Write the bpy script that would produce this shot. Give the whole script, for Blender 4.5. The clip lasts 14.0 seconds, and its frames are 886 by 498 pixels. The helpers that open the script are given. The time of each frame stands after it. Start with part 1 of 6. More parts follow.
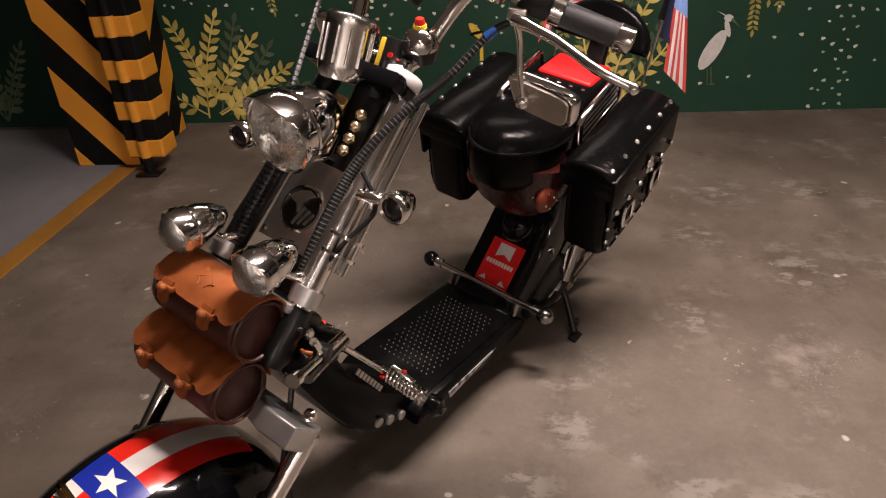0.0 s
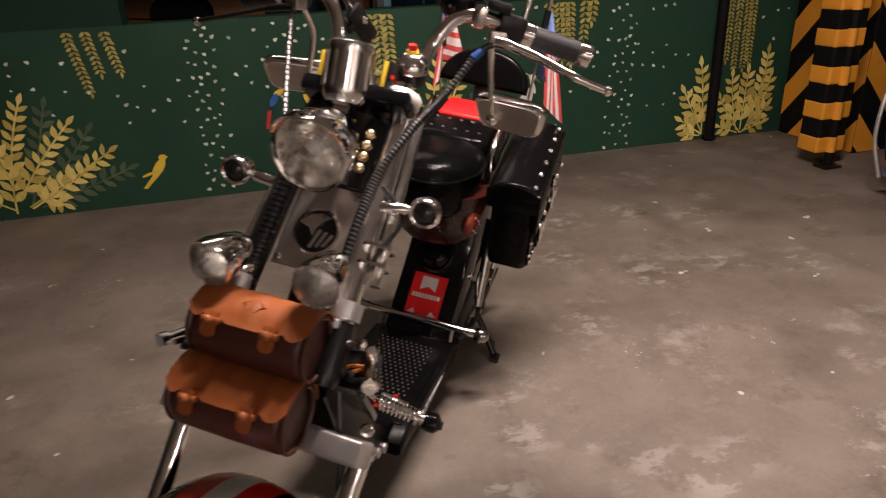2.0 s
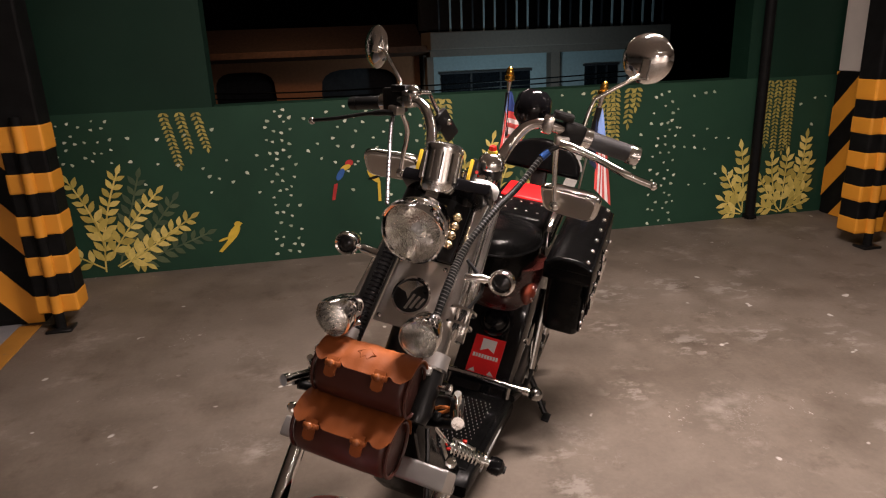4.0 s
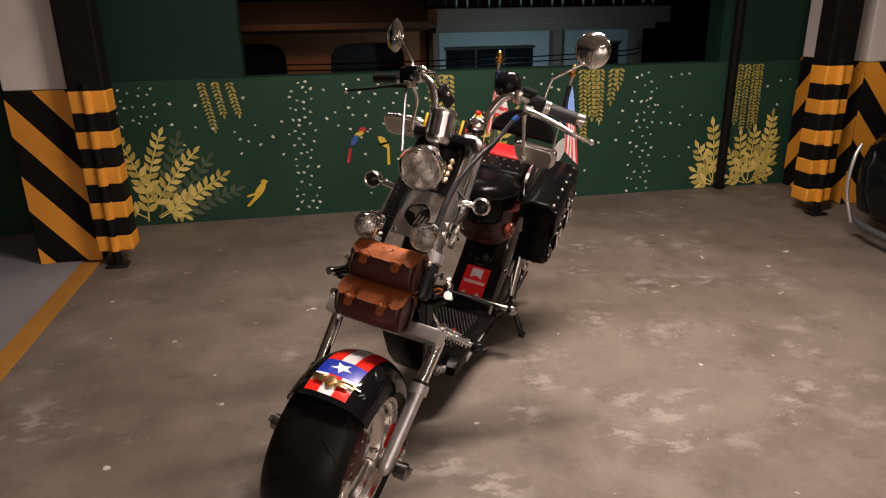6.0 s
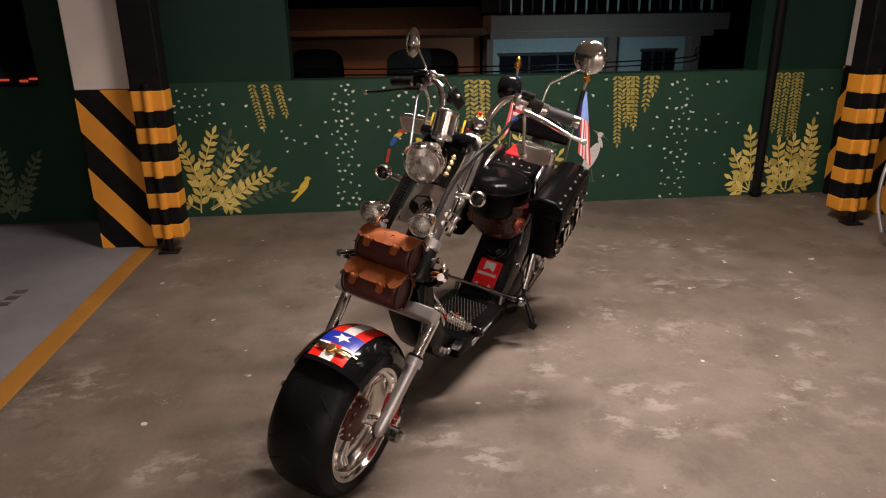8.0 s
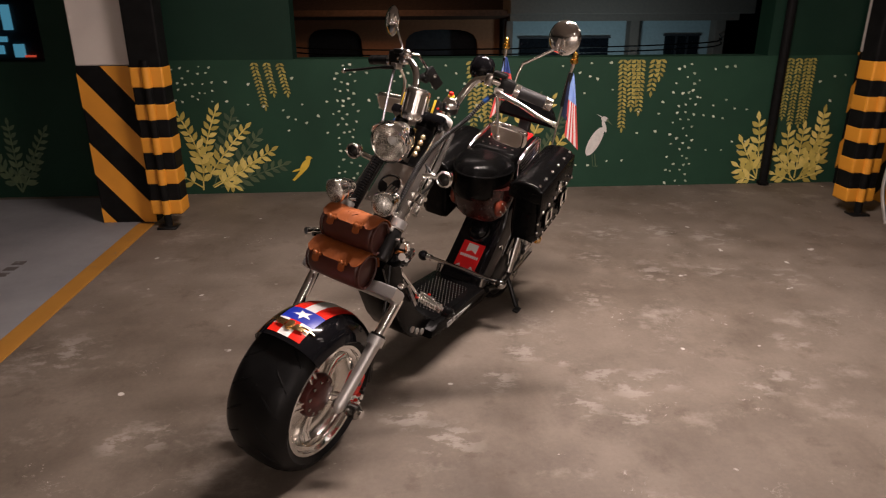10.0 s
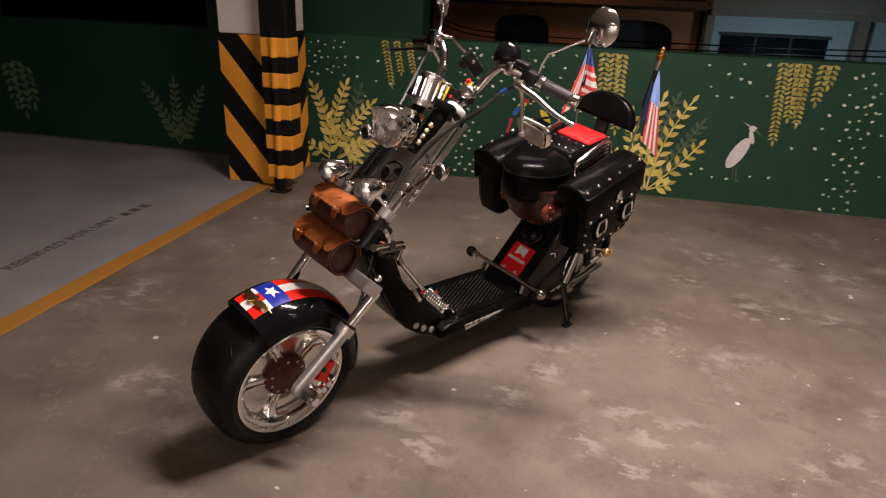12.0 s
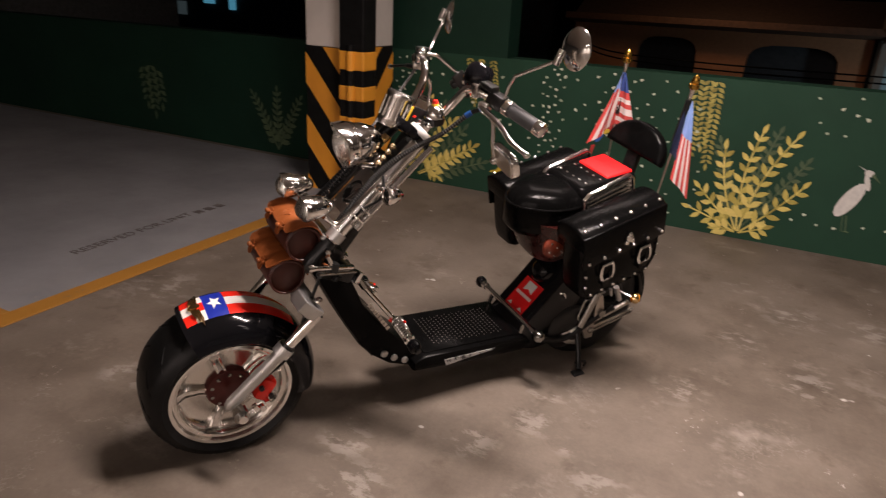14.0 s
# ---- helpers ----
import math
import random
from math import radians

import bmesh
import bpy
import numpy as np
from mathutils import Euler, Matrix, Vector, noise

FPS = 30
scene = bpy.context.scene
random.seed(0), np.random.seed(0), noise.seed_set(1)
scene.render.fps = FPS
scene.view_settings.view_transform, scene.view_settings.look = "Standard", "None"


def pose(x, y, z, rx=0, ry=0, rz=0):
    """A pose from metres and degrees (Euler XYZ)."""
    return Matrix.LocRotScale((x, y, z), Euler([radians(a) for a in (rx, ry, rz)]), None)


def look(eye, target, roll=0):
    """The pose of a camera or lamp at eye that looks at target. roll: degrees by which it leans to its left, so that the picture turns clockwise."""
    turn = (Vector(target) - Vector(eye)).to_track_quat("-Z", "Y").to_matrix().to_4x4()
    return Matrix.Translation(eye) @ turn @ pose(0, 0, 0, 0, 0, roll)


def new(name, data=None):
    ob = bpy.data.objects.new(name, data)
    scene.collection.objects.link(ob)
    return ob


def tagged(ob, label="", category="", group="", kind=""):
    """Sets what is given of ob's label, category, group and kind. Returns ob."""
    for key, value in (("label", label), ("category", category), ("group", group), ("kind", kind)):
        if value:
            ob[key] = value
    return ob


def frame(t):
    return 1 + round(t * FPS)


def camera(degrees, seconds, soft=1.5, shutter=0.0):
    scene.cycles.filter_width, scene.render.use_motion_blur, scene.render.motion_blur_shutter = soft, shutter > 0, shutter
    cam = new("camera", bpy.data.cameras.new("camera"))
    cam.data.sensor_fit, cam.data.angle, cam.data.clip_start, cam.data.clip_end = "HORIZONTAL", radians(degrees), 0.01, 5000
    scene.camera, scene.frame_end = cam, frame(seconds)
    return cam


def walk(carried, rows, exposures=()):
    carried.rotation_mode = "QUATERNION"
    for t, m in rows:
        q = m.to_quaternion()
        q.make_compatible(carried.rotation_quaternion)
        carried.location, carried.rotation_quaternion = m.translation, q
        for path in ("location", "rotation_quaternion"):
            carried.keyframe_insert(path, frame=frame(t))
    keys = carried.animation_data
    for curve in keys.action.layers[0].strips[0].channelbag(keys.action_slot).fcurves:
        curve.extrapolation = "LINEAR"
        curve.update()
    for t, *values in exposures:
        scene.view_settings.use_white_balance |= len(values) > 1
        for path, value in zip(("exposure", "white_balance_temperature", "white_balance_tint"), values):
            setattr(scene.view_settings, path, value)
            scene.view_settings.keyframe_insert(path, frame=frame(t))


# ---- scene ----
cam = camera(67.1, 14.0, soft=1.1, shutter=0.4)
PATH = [
    (0, (-0.2336, -1.7118, 1.2782), (-0.3936, -0.1336, 0.3891), -3.1),
    (0.5, (-0.2855, -1.7055, 1.2591), (-0.3927, -0.1236, 0.3691), -3.3),
    (1, (-0.3545, -1.7245, 1.24), (-0.3627, -0.0864, 0.4518), -1.5),
    (1.5, (-0.4364, -1.7555, 1.2018), (-0.3745, -0.1155, 0.4191), -4.8),
    (2, (-0.6127, -1.7973, 1.2127), (-0.2091, -0.1764, 0.4936), -2.6),
    (2.5, (-0.7318, -1.8282, 1.2245), (-0.3991, -0.1836, 0.5255), -2.8),
    (3, (-0.7227, -1.8536, 1.2436), (-0.4036, -0.1627, 0.6564), -1.5),
    (3.2, (-0.7191, -1.85, 1.2555), (-0.3864, -0.1455, 0.7155), -2.0),
    (5.3, (-0.8036, -2.46, 1.3436), (-0.5118, -0.7673, 0.7473), -2.2),
    (5.5, (-0.8164, -2.5036, 1.3445), (-0.5118, -0.8182, 0.7336), -1.6),
    (6, (-0.8336, -2.5836, 1.3609), (-0.5227, -0.8973, 0.7555), -1.0),
    (6.5, (-0.7918, -2.67, 1.3736), (-0.5627, -0.9609, 0.7964), -1.1),
    (7, (-0.7182, -2.7682, 1.3709), (-0.5264, -1.0645, 0.7664), -0.2),
    (7.2, (-0.7018, -2.7936, 1.3727), (-0.5318, -1.0818, 0.7845), -0.7),
    (9.3, (-0.6836, -2.8073, 1.3573), (-0.5282, -1.0982, 0.7573), -1.0),
    (9.5, (-0.6536, -2.8273, 1.3636), (-0.5145, -1.1209, 0.7527), -1.6),
    (10, (-0.5173, -2.8164, 1.3564), (-0.4173, -1.1136, 0.7255), -0.2),
    (10.5, (-0.3718, -2.7018, 1.3618), (-0.4336, -0.9964, 0.7355), 0.7),
    (11, (-0.2573, -2.6536, 1.3618), (-0.3927, -0.9645, 0.7018), 0.5),
    (11.5, (-0.1318, -2.6464, 1.3536), (-0.35, -0.9673, 0.6909), 2.9),
    (12, (0.0518, -2.6209, 1.3436), (-0.3382, -0.9755, 0.6745), 2.1),
    (12.5, (0.1855, -2.5545, 1.3282), (-0.3091, -0.9473, 0.6382), 1.2),
    (13, (0.2982, -2.4145, 1.3264), (-0.2855, -0.8373, 0.6364), 2.6),
    (13.5, (0.41, -2.3382, 1.3418), (-0.1927, -0.7591, 0.6718), 3.3),
    (14, (0.5164, -2.2982, 1.3536), (-0.2418, -0.7755, 0.7118), 3.0),
]
walk(cam, [(t, look(eye, target, roll)) for t, eye, target, roll in PATH], [(0.0, -0.31), (1.0, -0.33), (2.0, -0.20), (2.5, -0.14), (6.0, -0.05), (10.0, -0.08), (14.0, -0.15)])

# ---- light ----
world = bpy.data.worlds.new("night")
scene.world = world
world.use_nodes = True
world.node_tree.nodes["Background"].inputs[0].default_value = (0.10, 0.14, 0.25, 1)
world.node_tree.nodes["Background"].inputs[1].default_value = 0.012
LAMP_Z = 2.62


LAMP_COLOUR = (1.0, 0.825, 0.775)


def tube_lamp(x, y, watts, angle=0.0, length=1.2, up=0.0, hung=0.0):
    """A fluorescent batten under the ceiling, or hung below it on rods, with its light."""
    base = tagged(new("unseen_batten"), "white fluorescent batten set out of view under the garage ceiling", "ceiling light", "batten lights")
    base.matrix_world = pose(x, y, LAMP_Z + 0.13 - hung, 0, 0, angle)
    light = bpy.data.lights.new("tube_light", "AREA")
    light.shape, light.size, light.size_y = "RECTANGLE", length, 0.07
    light.energy, light.color = watts * (1 - up), LAMP_COLOUR
    ob = new("tube_light", light)
    ob.parent = base
    ob.location = (0, 0, -0.07)
    if up:
        # the bare tubes also shine up on the ceiling
        glow_up = bpy.data.lights.new("tube_upper_light", "AREA")
        glow_up.shape, glow_up.size, glow_up.size_y = "RECTANGLE", length, 0.12
        glow_up.energy, glow_up.color = watts * up, LAMP_COLOUR
        ob = new("tube_upper_light", glow_up)
        ob.parent = base
        ob.location = (0, 0, -0.06)
        ob.rotation_euler = (math.pi, 0, 0)
    base["hung"] = hung
    return base


# First three follow shadows and streaks; four unseen fills, the last two for chrome.
LAMPS = [tube_lamp(x, y, w, a, 1.2, 0.15, z) for x, y, w, a, z in ((0.30, -0.52, 151, 8, 0.12), (1.95, -1.15, 5, 8, 0.12), (3.3, -1.3, 4, 8, 0.12), (-0.3, 1.2, 9, 8, 0.0), (0.0, -4.2, 9, 8, 0.0), (-1.8, -8.4, 190, 8, 0.0), (2.2, -8.4, 190, 8, 0.0))]


# ---- materials ----


class Mat:
    """Small builder for procedural materials."""

    def __init__(self, name, rough=0.5, metal=0.0, **extra):
        self.m = bpy.data.materials.new(name)
        self.m.use_nodes = True
        self.t = self.m.node_tree
        self.b = self.t.nodes["Principled BSDF"]
        self.b.inputs["Roughness"].default_value = rough
        self.b.inputs["Metallic"].default_value = metal
        for k, v in extra.items():
            self.b.inputs[k.replace("_", " ")].default_value = v
        self.co = None

    def n(self, kind, **values):
        node = self.t.nodes.new(kind)
        for k, v in values.items():
            if k in node.inputs:
                node.inputs[k].default_value = v
        return node

    def link(self, a, b):
        self.t.links.new(a, b)

    def coords(self):
        if self.co is None:
            self.co = self.n("ShaderNodeTexCoord").outputs["Object"]
        return self.co

    def noise(self, scale, detail=4.0, rough=0.55, stretch=None):
        node = self.n("ShaderNodeTexNoise", Scale=scale, Detail=detail, Roughness=rough)
        src = self.coords()
        if stretch:
            mp = self.n("ShaderNodeMapping")
            mp.inputs["Scale"].default_value = stretch
            self.link(src, mp.inputs["Vector"])
            src = mp.outputs[0]
        self.link(src, node.inputs["Vector"])
        return node.outputs["Fac"]

    def ramp(self, src, stops):
        node = self.n("ShaderNodeValToRGB")
        els = node.color_ramp.elements
        while len(els) < len(stops):
            els.new(0.5)
        for e, (p, c) in zip(els, stops):
            e.position = p
            e.color = (*c, 1) if len(c) == 3 else c
        self.link(src, node.inputs[0])
        return node.outputs[0]

    def mix(self, fac, a, b, mode="MIX"):
        node = self.n("ShaderNodeMix")
        node.data_type, node.blend_type = "RGBA", mode
        for i, v in ((0, fac), (6, a), (7, b)):
            if hasattr(v, "links"):
                self.link(v, node.inputs[i])
            else:
                node.inputs[i].default_value = v if i == 0 else (*v, 1)
        return node.outputs[2]

    def colour(self, src):
        if hasattr(src, "links"):
            self.link(src, self.b.inputs["Base Color"])
        else:
            self.b.inputs["Base Color"].default_value = (*src, 1)
        return self

    def rough(self, src, lo, hi):
        node = self.n("ShaderNodeMapRange")
        node.inputs[3].default_value, node.inputs[4].default_value = lo, hi
        self.link(src, node.inputs[0])
        self.link(node.outputs[0], self.b.inputs["Roughness"])
        return self

    def bump(self, src, strength, distance=0.002):
        node = self.n("ShaderNodeBump", Strength=strength, Distance=distance)
        self.link(src, node.inputs["Height"])
        self.link(node.outputs[0], self.b.inputs["Normal"])
        return self


def plain(name, c, rough=0.5, metal=0.0, vary=0.25, scale=18.0, bump=0.0, bscale=200.0, **extra):
    m = Mat(name, rough, metal, **extra)
    a = m.noise(scale)
    lo, hi = tuple(v * (1 - vary) for v in c), tuple(min(1, v * (1 + vary)) for v in c)
    m.colour(m.ramp(a, [(0.3, lo), (0.7, hi)]))
    m.rough(m.noise(scale * 4, 5), max(0.02, rough - 0.08), min(1, rough + 0.10))
    if bump:
        m.bump(m.noise(bscale, 3), bump)
    return m.m


SCUFFS = ((0.23, -0.61, 0.12), (0.33, -0.69, 0.13), (0.45, -0.64, 0.10), (0.10, -0.79, 0.11), (0.25, -0.90, 0.09), (0.79, -0.70, 0.12), (0.93, -0.69, 0.13),
          (1.10, -0.39, 0.10), (0.09, -0.476, 0.06), (-0.06, -0.20, 0.10), (-0.05, -0.40, 0.11), (0.36, 0.09, 0.13), (0.80, 0.38, 0.17), (1.16, 0.40, 0.15),
          (1.45, 0.28, 0.16), (0.74, 1.05, 0.18), (1.05, 1.07, 0.16), (0.47, 1.31, 0.10), (1.35, 0.91, 0.18), (-0.40, -0.98, 0.14), (-0.53, -0.82, 0.12),
          (-1.37, -0.89, 0.10), (-1.48, -0.92, 0.08), (-0.99, 0.05, 0.07), (-0.20, -0.60, 0.12), (0.53, 0.65, 0.12), (-1.95, -0.30, 0.22))


def concrete():
    m = Mat("floor_concrete", 0.75)
    big, mid, fine = m.noise(0.9, 5, 0.6), m.noise(3.5, 8, 0.65), m.noise(60, 4, 0.7)
    base = m.ramp(mid, [(0.28, (0.136, 0.113, 0.089)), (0.5, (0.168, 0.140, 0.111)), (0.72, (0.206, 0.173, 0.138))])
    dark = m.ramp(big, [(0.36, (0.76, 0.73, 0.70)), (0.60, (1, 1, 1))])
    c = m.mix(1.0, base, dark, "MULTIPLY")
    c = m.mix(0.25, c, m.ramp(fine, [(0.3, (0.6, 0.6, 0.6)), (0.7, (1.2, 1.2, 1.2))]), "MULTIPLY")
    streak = m.ramp(m.noise(2.3, 10, 0.72, (1.0, 1.25, 1.0)), [(0.57, (0, 0, 0)), (0.70, (0.56, 0.56, 0.56))])
    c = m.mix(streak, c, (0.36, 0.325, 0.28))
    grime = m.ramp(m.noise(1.7, 9, 0.7, (1.4, 1.0, 1.0)), [(0.30, (0.68, 0.64, 0.60)), (0.50, (1, 1, 1))])
    c = m.mix(1.0, c, grime, "MULTIPLY")
    stain = m.ramp(m.noise(5.5, 7, 0.68), [(0.33, (0.70, 0.66, 0.61)), (0.43, (1, 1, 1))])
    c = m.mix(0.8, c, stain, "MULTIPLY")
    chips = m.mix(1.0, m.ramp(m.noise(34.0, 6, 0.75), [(0.585, (0, 0, 0)), (0.63, (1, 1, 1))]), m.ramp(m.noise(3.1, 4, 0.6), [(0.60, (0, 0, 0)), (0.68, (1, 1, 1))]), "MULTIPLY")
    c = m.mix(chips, c, (0.50, 0.465, 0.42))
    # scratched pale patches, each at its own place
    mask = None
    for x, y, r in SCUFFS:
        d = m.n("ShaderNodeVectorMath")
        d.operation = "DISTANCE"
        m.link(m.coords(), d.inputs[0])
        d.inputs[1].default_value = (x, y, 0.0)
        mr = m.n("ShaderNodeMapRange")
        mr.inputs[1].default_value, mr.inputs[2].default_value = r * 0.35, r * 1.05
        mr.inputs[3].default_value, mr.inputs[4].default_value = 1.0, 0.0
        m.link(d.outputs["Value"], mr.inputs[0])
        if mask is None:
            mask = mr.outputs[0]
        else:
            mx_ = m.n("ShaderNodeMath")
            mx_.operation = "MAXIMUM"
            m.link(mask, mx_.inputs[0])
            m.link(mr.outputs[0], mx_.inputs[1])
            mask = mx_.outputs[0]
    scratch = m.ramp(m.noise(9.0, 9, 0.68, (1.0, 1.6, 1.0)), [(0.505, (0, 0, 0)), (0.575, (0.48, 0.48, 0.48))])
    c = m.mix(m.mix(1.0, scratch, mask, "MULTIPLY"), c, (0.35, 0.325, 0.285))
    # thin pale scratch marks, in loose groups
    line = m.ramp(m.noise(7.0, 5, 0.62), [(0.0, (0, 0, 0)), (0.487, (0, 0, 0)), (0.495, (1, 1, 1)), (0.503, (0, 0, 0))])
    group = m.ramp(m.noise(2.1, 3, 0.55), [(0.58, (0, 0, 0)), (0.68, (0.45, 0.45, 0.45))])
    c = m.mix(m.mix(1.0, line, group, "MULTIPLY"), c, (0.40, 0.365, 0.32))
    speck = m.ramp(m.noise(9.0, 2, 0.5), [(0.735, (0, 0, 0)), (0.755, (1, 1, 1))])
    c = m.mix(speck, c, (0.50, 0.48, 0.44))
    m.colour(c)
    m.rough(mid, 0.48, 0.85)
    m.bump(m.mix(0.5, mid, fine), 0.25, 0.004)
    return m.m


def dimmed_bay_paint():
    m = Mat("dimmed_bay_paint", 0.7)
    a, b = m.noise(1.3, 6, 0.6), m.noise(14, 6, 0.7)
    # Grey kept below the paint's own tone, carrying the bay's dimmer light.
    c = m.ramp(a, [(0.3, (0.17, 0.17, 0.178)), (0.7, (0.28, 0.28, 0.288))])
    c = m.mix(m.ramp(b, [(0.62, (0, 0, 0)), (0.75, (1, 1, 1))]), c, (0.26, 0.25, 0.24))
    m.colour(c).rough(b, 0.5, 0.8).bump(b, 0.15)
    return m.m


def worn_paint(name, c, under, wear=0.66, scale=9.0, rough=0.55):
    m = Mat(name, rough)
    a, b = m.noise(2.0, 4), m.noise(scale, 8, 0.7)
    col = m.ramp(a, [(0.3, tuple(v * 0.85 for v in c)), (0.7, tuple(min(1, v * 1.1) for v in c))])
    col = m.mix(m.ramp(b, [(wear, (0, 0, 0)), (wear + 0.06, (1, 1, 1))]), col, under)
    m.colour(col).rough(b, rough - 0.1, rough + 0.2).bump(b, 0.12, 0.002)
    return m.m


def leather(name, c, rough=0.42, vary=0.35, pucker=0.0):
    m = Mat(name, rough)
    a = m.noise(7, 5)
    m.colour(m.ramp(a, [(0.25, tuple(v * (1 - vary) for v in c)), (0.75, tuple(v * (1 + vary) for v in c))]))
    m.rough(m.noise(25, 5), rough - 0.1, rough + 0.15)
    v = m.n("ShaderNodeTexVoronoi", Scale=260.0)
    m.link(m.coords(), v.inputs["Vector"])
    m.bump(v.outputs["Distance"] if not pucker else m.mix(0.85, v.outputs["Distance"], m.noise(34, 4, 0.6)), 0.10 + pucker, 0.0006 + 0.004 * pucker)
    return m.m


def leaf_paint(name, c1, c2, c3):
    m = Mat(name, 0.6)
    g = m.n("ShaderNodeNewGeometry").outputs["Random Per Island"]
    c = m.ramp(g, [(0.0, c1), (0.5, c2), (1.0, c3)])
    c = m.mix(0.5, c, m.ramp(m.noise(40, 4), [(0.3, (0.7, 0.7, 0.7)), (0.7, (1.1, 1.1, 1.1))]), "MULTIPLY")
    m.colour(c)
    return m.m


def chrome(name, c=(0.82, 0.80, 0.77), rough=0.06):
    m = Mat(name, rough, 1.0)
    m.colour(c)
    m.rough(m.noise(30, 5), rough * 0.6, rough * 1.8 + 0.04)
    m.bump(m.noise(48, 3), 0.42, 0.0015)
    return m.m


def glow(name, c, strength):
    m = Mat(name, 0.6)
    m.colour(c)
    m.b.inputs["Emission Color"].default_value = (*c, 1)
    m.b.inputs["Emission Strength"].default_value = strength
    return m.m


FLOOR, BAY = concrete(), dimmed_bay_paint()
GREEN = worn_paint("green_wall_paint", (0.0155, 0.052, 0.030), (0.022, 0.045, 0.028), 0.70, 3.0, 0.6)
PILLAR = worn_paint("pillar_white", (0.62, 0.57, 0.52), (0.45, 0.41, 0.37), 0.72, 6.0, 0.6)
ORANGE = worn_paint("hazard_orange", (0.72, 0.30, 0.025), (0.42, 0.17, 0.02), 0.70, 12.0, 0.5)
BLACKP = plain("hazard_black", (0.007, 0.007, 0.007), 0.5, Specular_IOR_Level=0.08)
LINE = worn_paint("kerb_line_yellow", (0.38, 0.175, 0.025), (0.20, 0.15, 0.10), 0.60, 7.0, 0.6)
LETTER = worn_paint("letter_paint", (0.10, 0.085, 0.08), (0.33, 0.33, 0.33), 0.58, 16.0)
CEIL = plain("ceiling_concrete", (0.46, 0.43, 0.40), 0.85, bump=0.2, bscale=40)
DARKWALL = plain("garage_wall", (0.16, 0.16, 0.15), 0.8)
PALEWALL = worn_paint("pale_bounce_wall", (0.70, 0.67, 0.62), (0.50, 0.47, 0.43), 0.70, 4.0, 0.7)
# Darker copy of the wall green, holding the shade of piers and west stretch.
SHADEGREEN = worn_paint("shaded_green_wall_paint", (0.0055, 0.027, 0.0155), (0.008, 0.028, 0.017), 0.70, 3.0, 0.6)
for paint in (GREEN, SHADEGREEN):
    paint.node_tree.nodes["Principled BSDF"].inputs["Specular IOR Level"].default_value = 0.22
CHROME, CHROME2 = chrome("chrome", (0.95, 0.94, 0.92), 0.045), chrome("worn_chrome", (0.34, 0.33, 0.31), 0.16)
ALU = plain("cast_aluminium", (0.60, 0.59, 0.57), 0.38, 0.85, 0.08, bump=0.05)
BRUSHED = plain("brushed_steel", (0.62, 0.58, 0.53), 0.36, 1.0, 0.08)
BLACKG = plain("black_gloss_paint", (0.005, 0.005, 0.006), 0.10, scale=6.0, Coat_Weight=0.35, Coat_Roughness=0.02, Specular_IOR_Level=0.12)
BLACKM = plain("black_plastic", (0.008, 0.008, 0.008), 0.30, bump=0.05, Specular_IOR_Level=0.35)
RUBBER = plain("tyre_rubber", (0.006, 0.006, 0.006), 0.42, bump=0.1, Specular_IOR_Level=0.20)
DECKPLATE = plain("deck_rubber", (0.003, 0.003, 0.003), 0.22, Specular_IOR_Level=0.05)
GRIP = plain("grip_rubber", (0.03, 0.03, 0.032), 0.6, bump=0.1)
BLEATHER = leather("black_leather", (0.003, 0.003, 0.003), 0.15, pucker=0.5)
BLEATHER.node_tree.nodes["Principled BSDF"].inputs["Specular IOR Level"].default_value = 0.08
TAN = leather("tan_leather", (0.27, 0.074, 0.017), 0.56)
TAN.node_tree.nodes["Principled BSDF"].inputs["Specular IOR Level"].default_value = 0.28
TANGLOSS = leather("knob_leather", (0.30, 0.095, 0.030), 0.16)
BROWN = leather("brown_leather", (0.062, 0.016, 0.010), 0.42)
REDBROWN = leather("oxblood_leather", (0.030, 0.0062, 0.0046), 0.26)
STUDLEATHER = leather("rust_leather", (0.17, 0.030, 0.013), 0.32)
RED = plain("red_vinyl", (0.80, 0.010, 0.012), 0.42, vary=0.08)
REDP = plain("red_paint", (0.70, 0.022, 0.012), 0.22, vary=0.03)
WHITEP = plain("white_decal", (0.76, 0.75, 0.72), 0.34, vary=0.05)
BLUEP = plain("blue_decal", (0.010, 0.025, 0.30), 0.32, vary=0.08)
GOLD = chrome("brass", (0.86, 0.60, 0.28), 0.14)
PALEBRASS = chrome("pale_brass", (0.88, 0.70, 0.45), 0.16)
AMBER = plain("amber_lens", (0.85, 0.32, 0.03), 0.15, vary=0.05)
HUBRED = plain("red_hub", (0.075, 0.012, 0.010), 0.3, 0.2)
COPPER = plain("orange_wire", (0.45, 0.14, 0.03), 0.4)
YELLOWP = plain("yellow_strip", (0.80, 0.55, 0.04), 0.4, vary=0.05)
BLUEC = plain("blue_sleeve", (0.015, 0.10, 0.40), 0.4)
SCUFFED = worn_paint("scuffed_sticker", (0.42, 0.41, 0.40), (0.02, 0.02, 0.02), 0.50, 30.0, 0.4)
GREYC = plain("grey_cable", (0.18, 0.18, 0.18), 0.45, 0.8)
LENS = Mat("pressed_lens_glass", 0.08, 0.0, Transmission_Weight=1.0, IOR=1.45)
LENS.colour((0.97, 0.97, 0.95))
LENS.bump(LENS.noise(120, 2, 0.5, (1.4, 1.4, 1.0)), 0.45, 0.003)
LENS = LENS.m
SATIN = plain("satin_chrome", (0.92, 0.91, 0.89), 0.18, 1.0, 0.05, bump=0.06)
DARKLENS = plain("dark_lens", (0.02, 0.02, 0.02), 0.08)
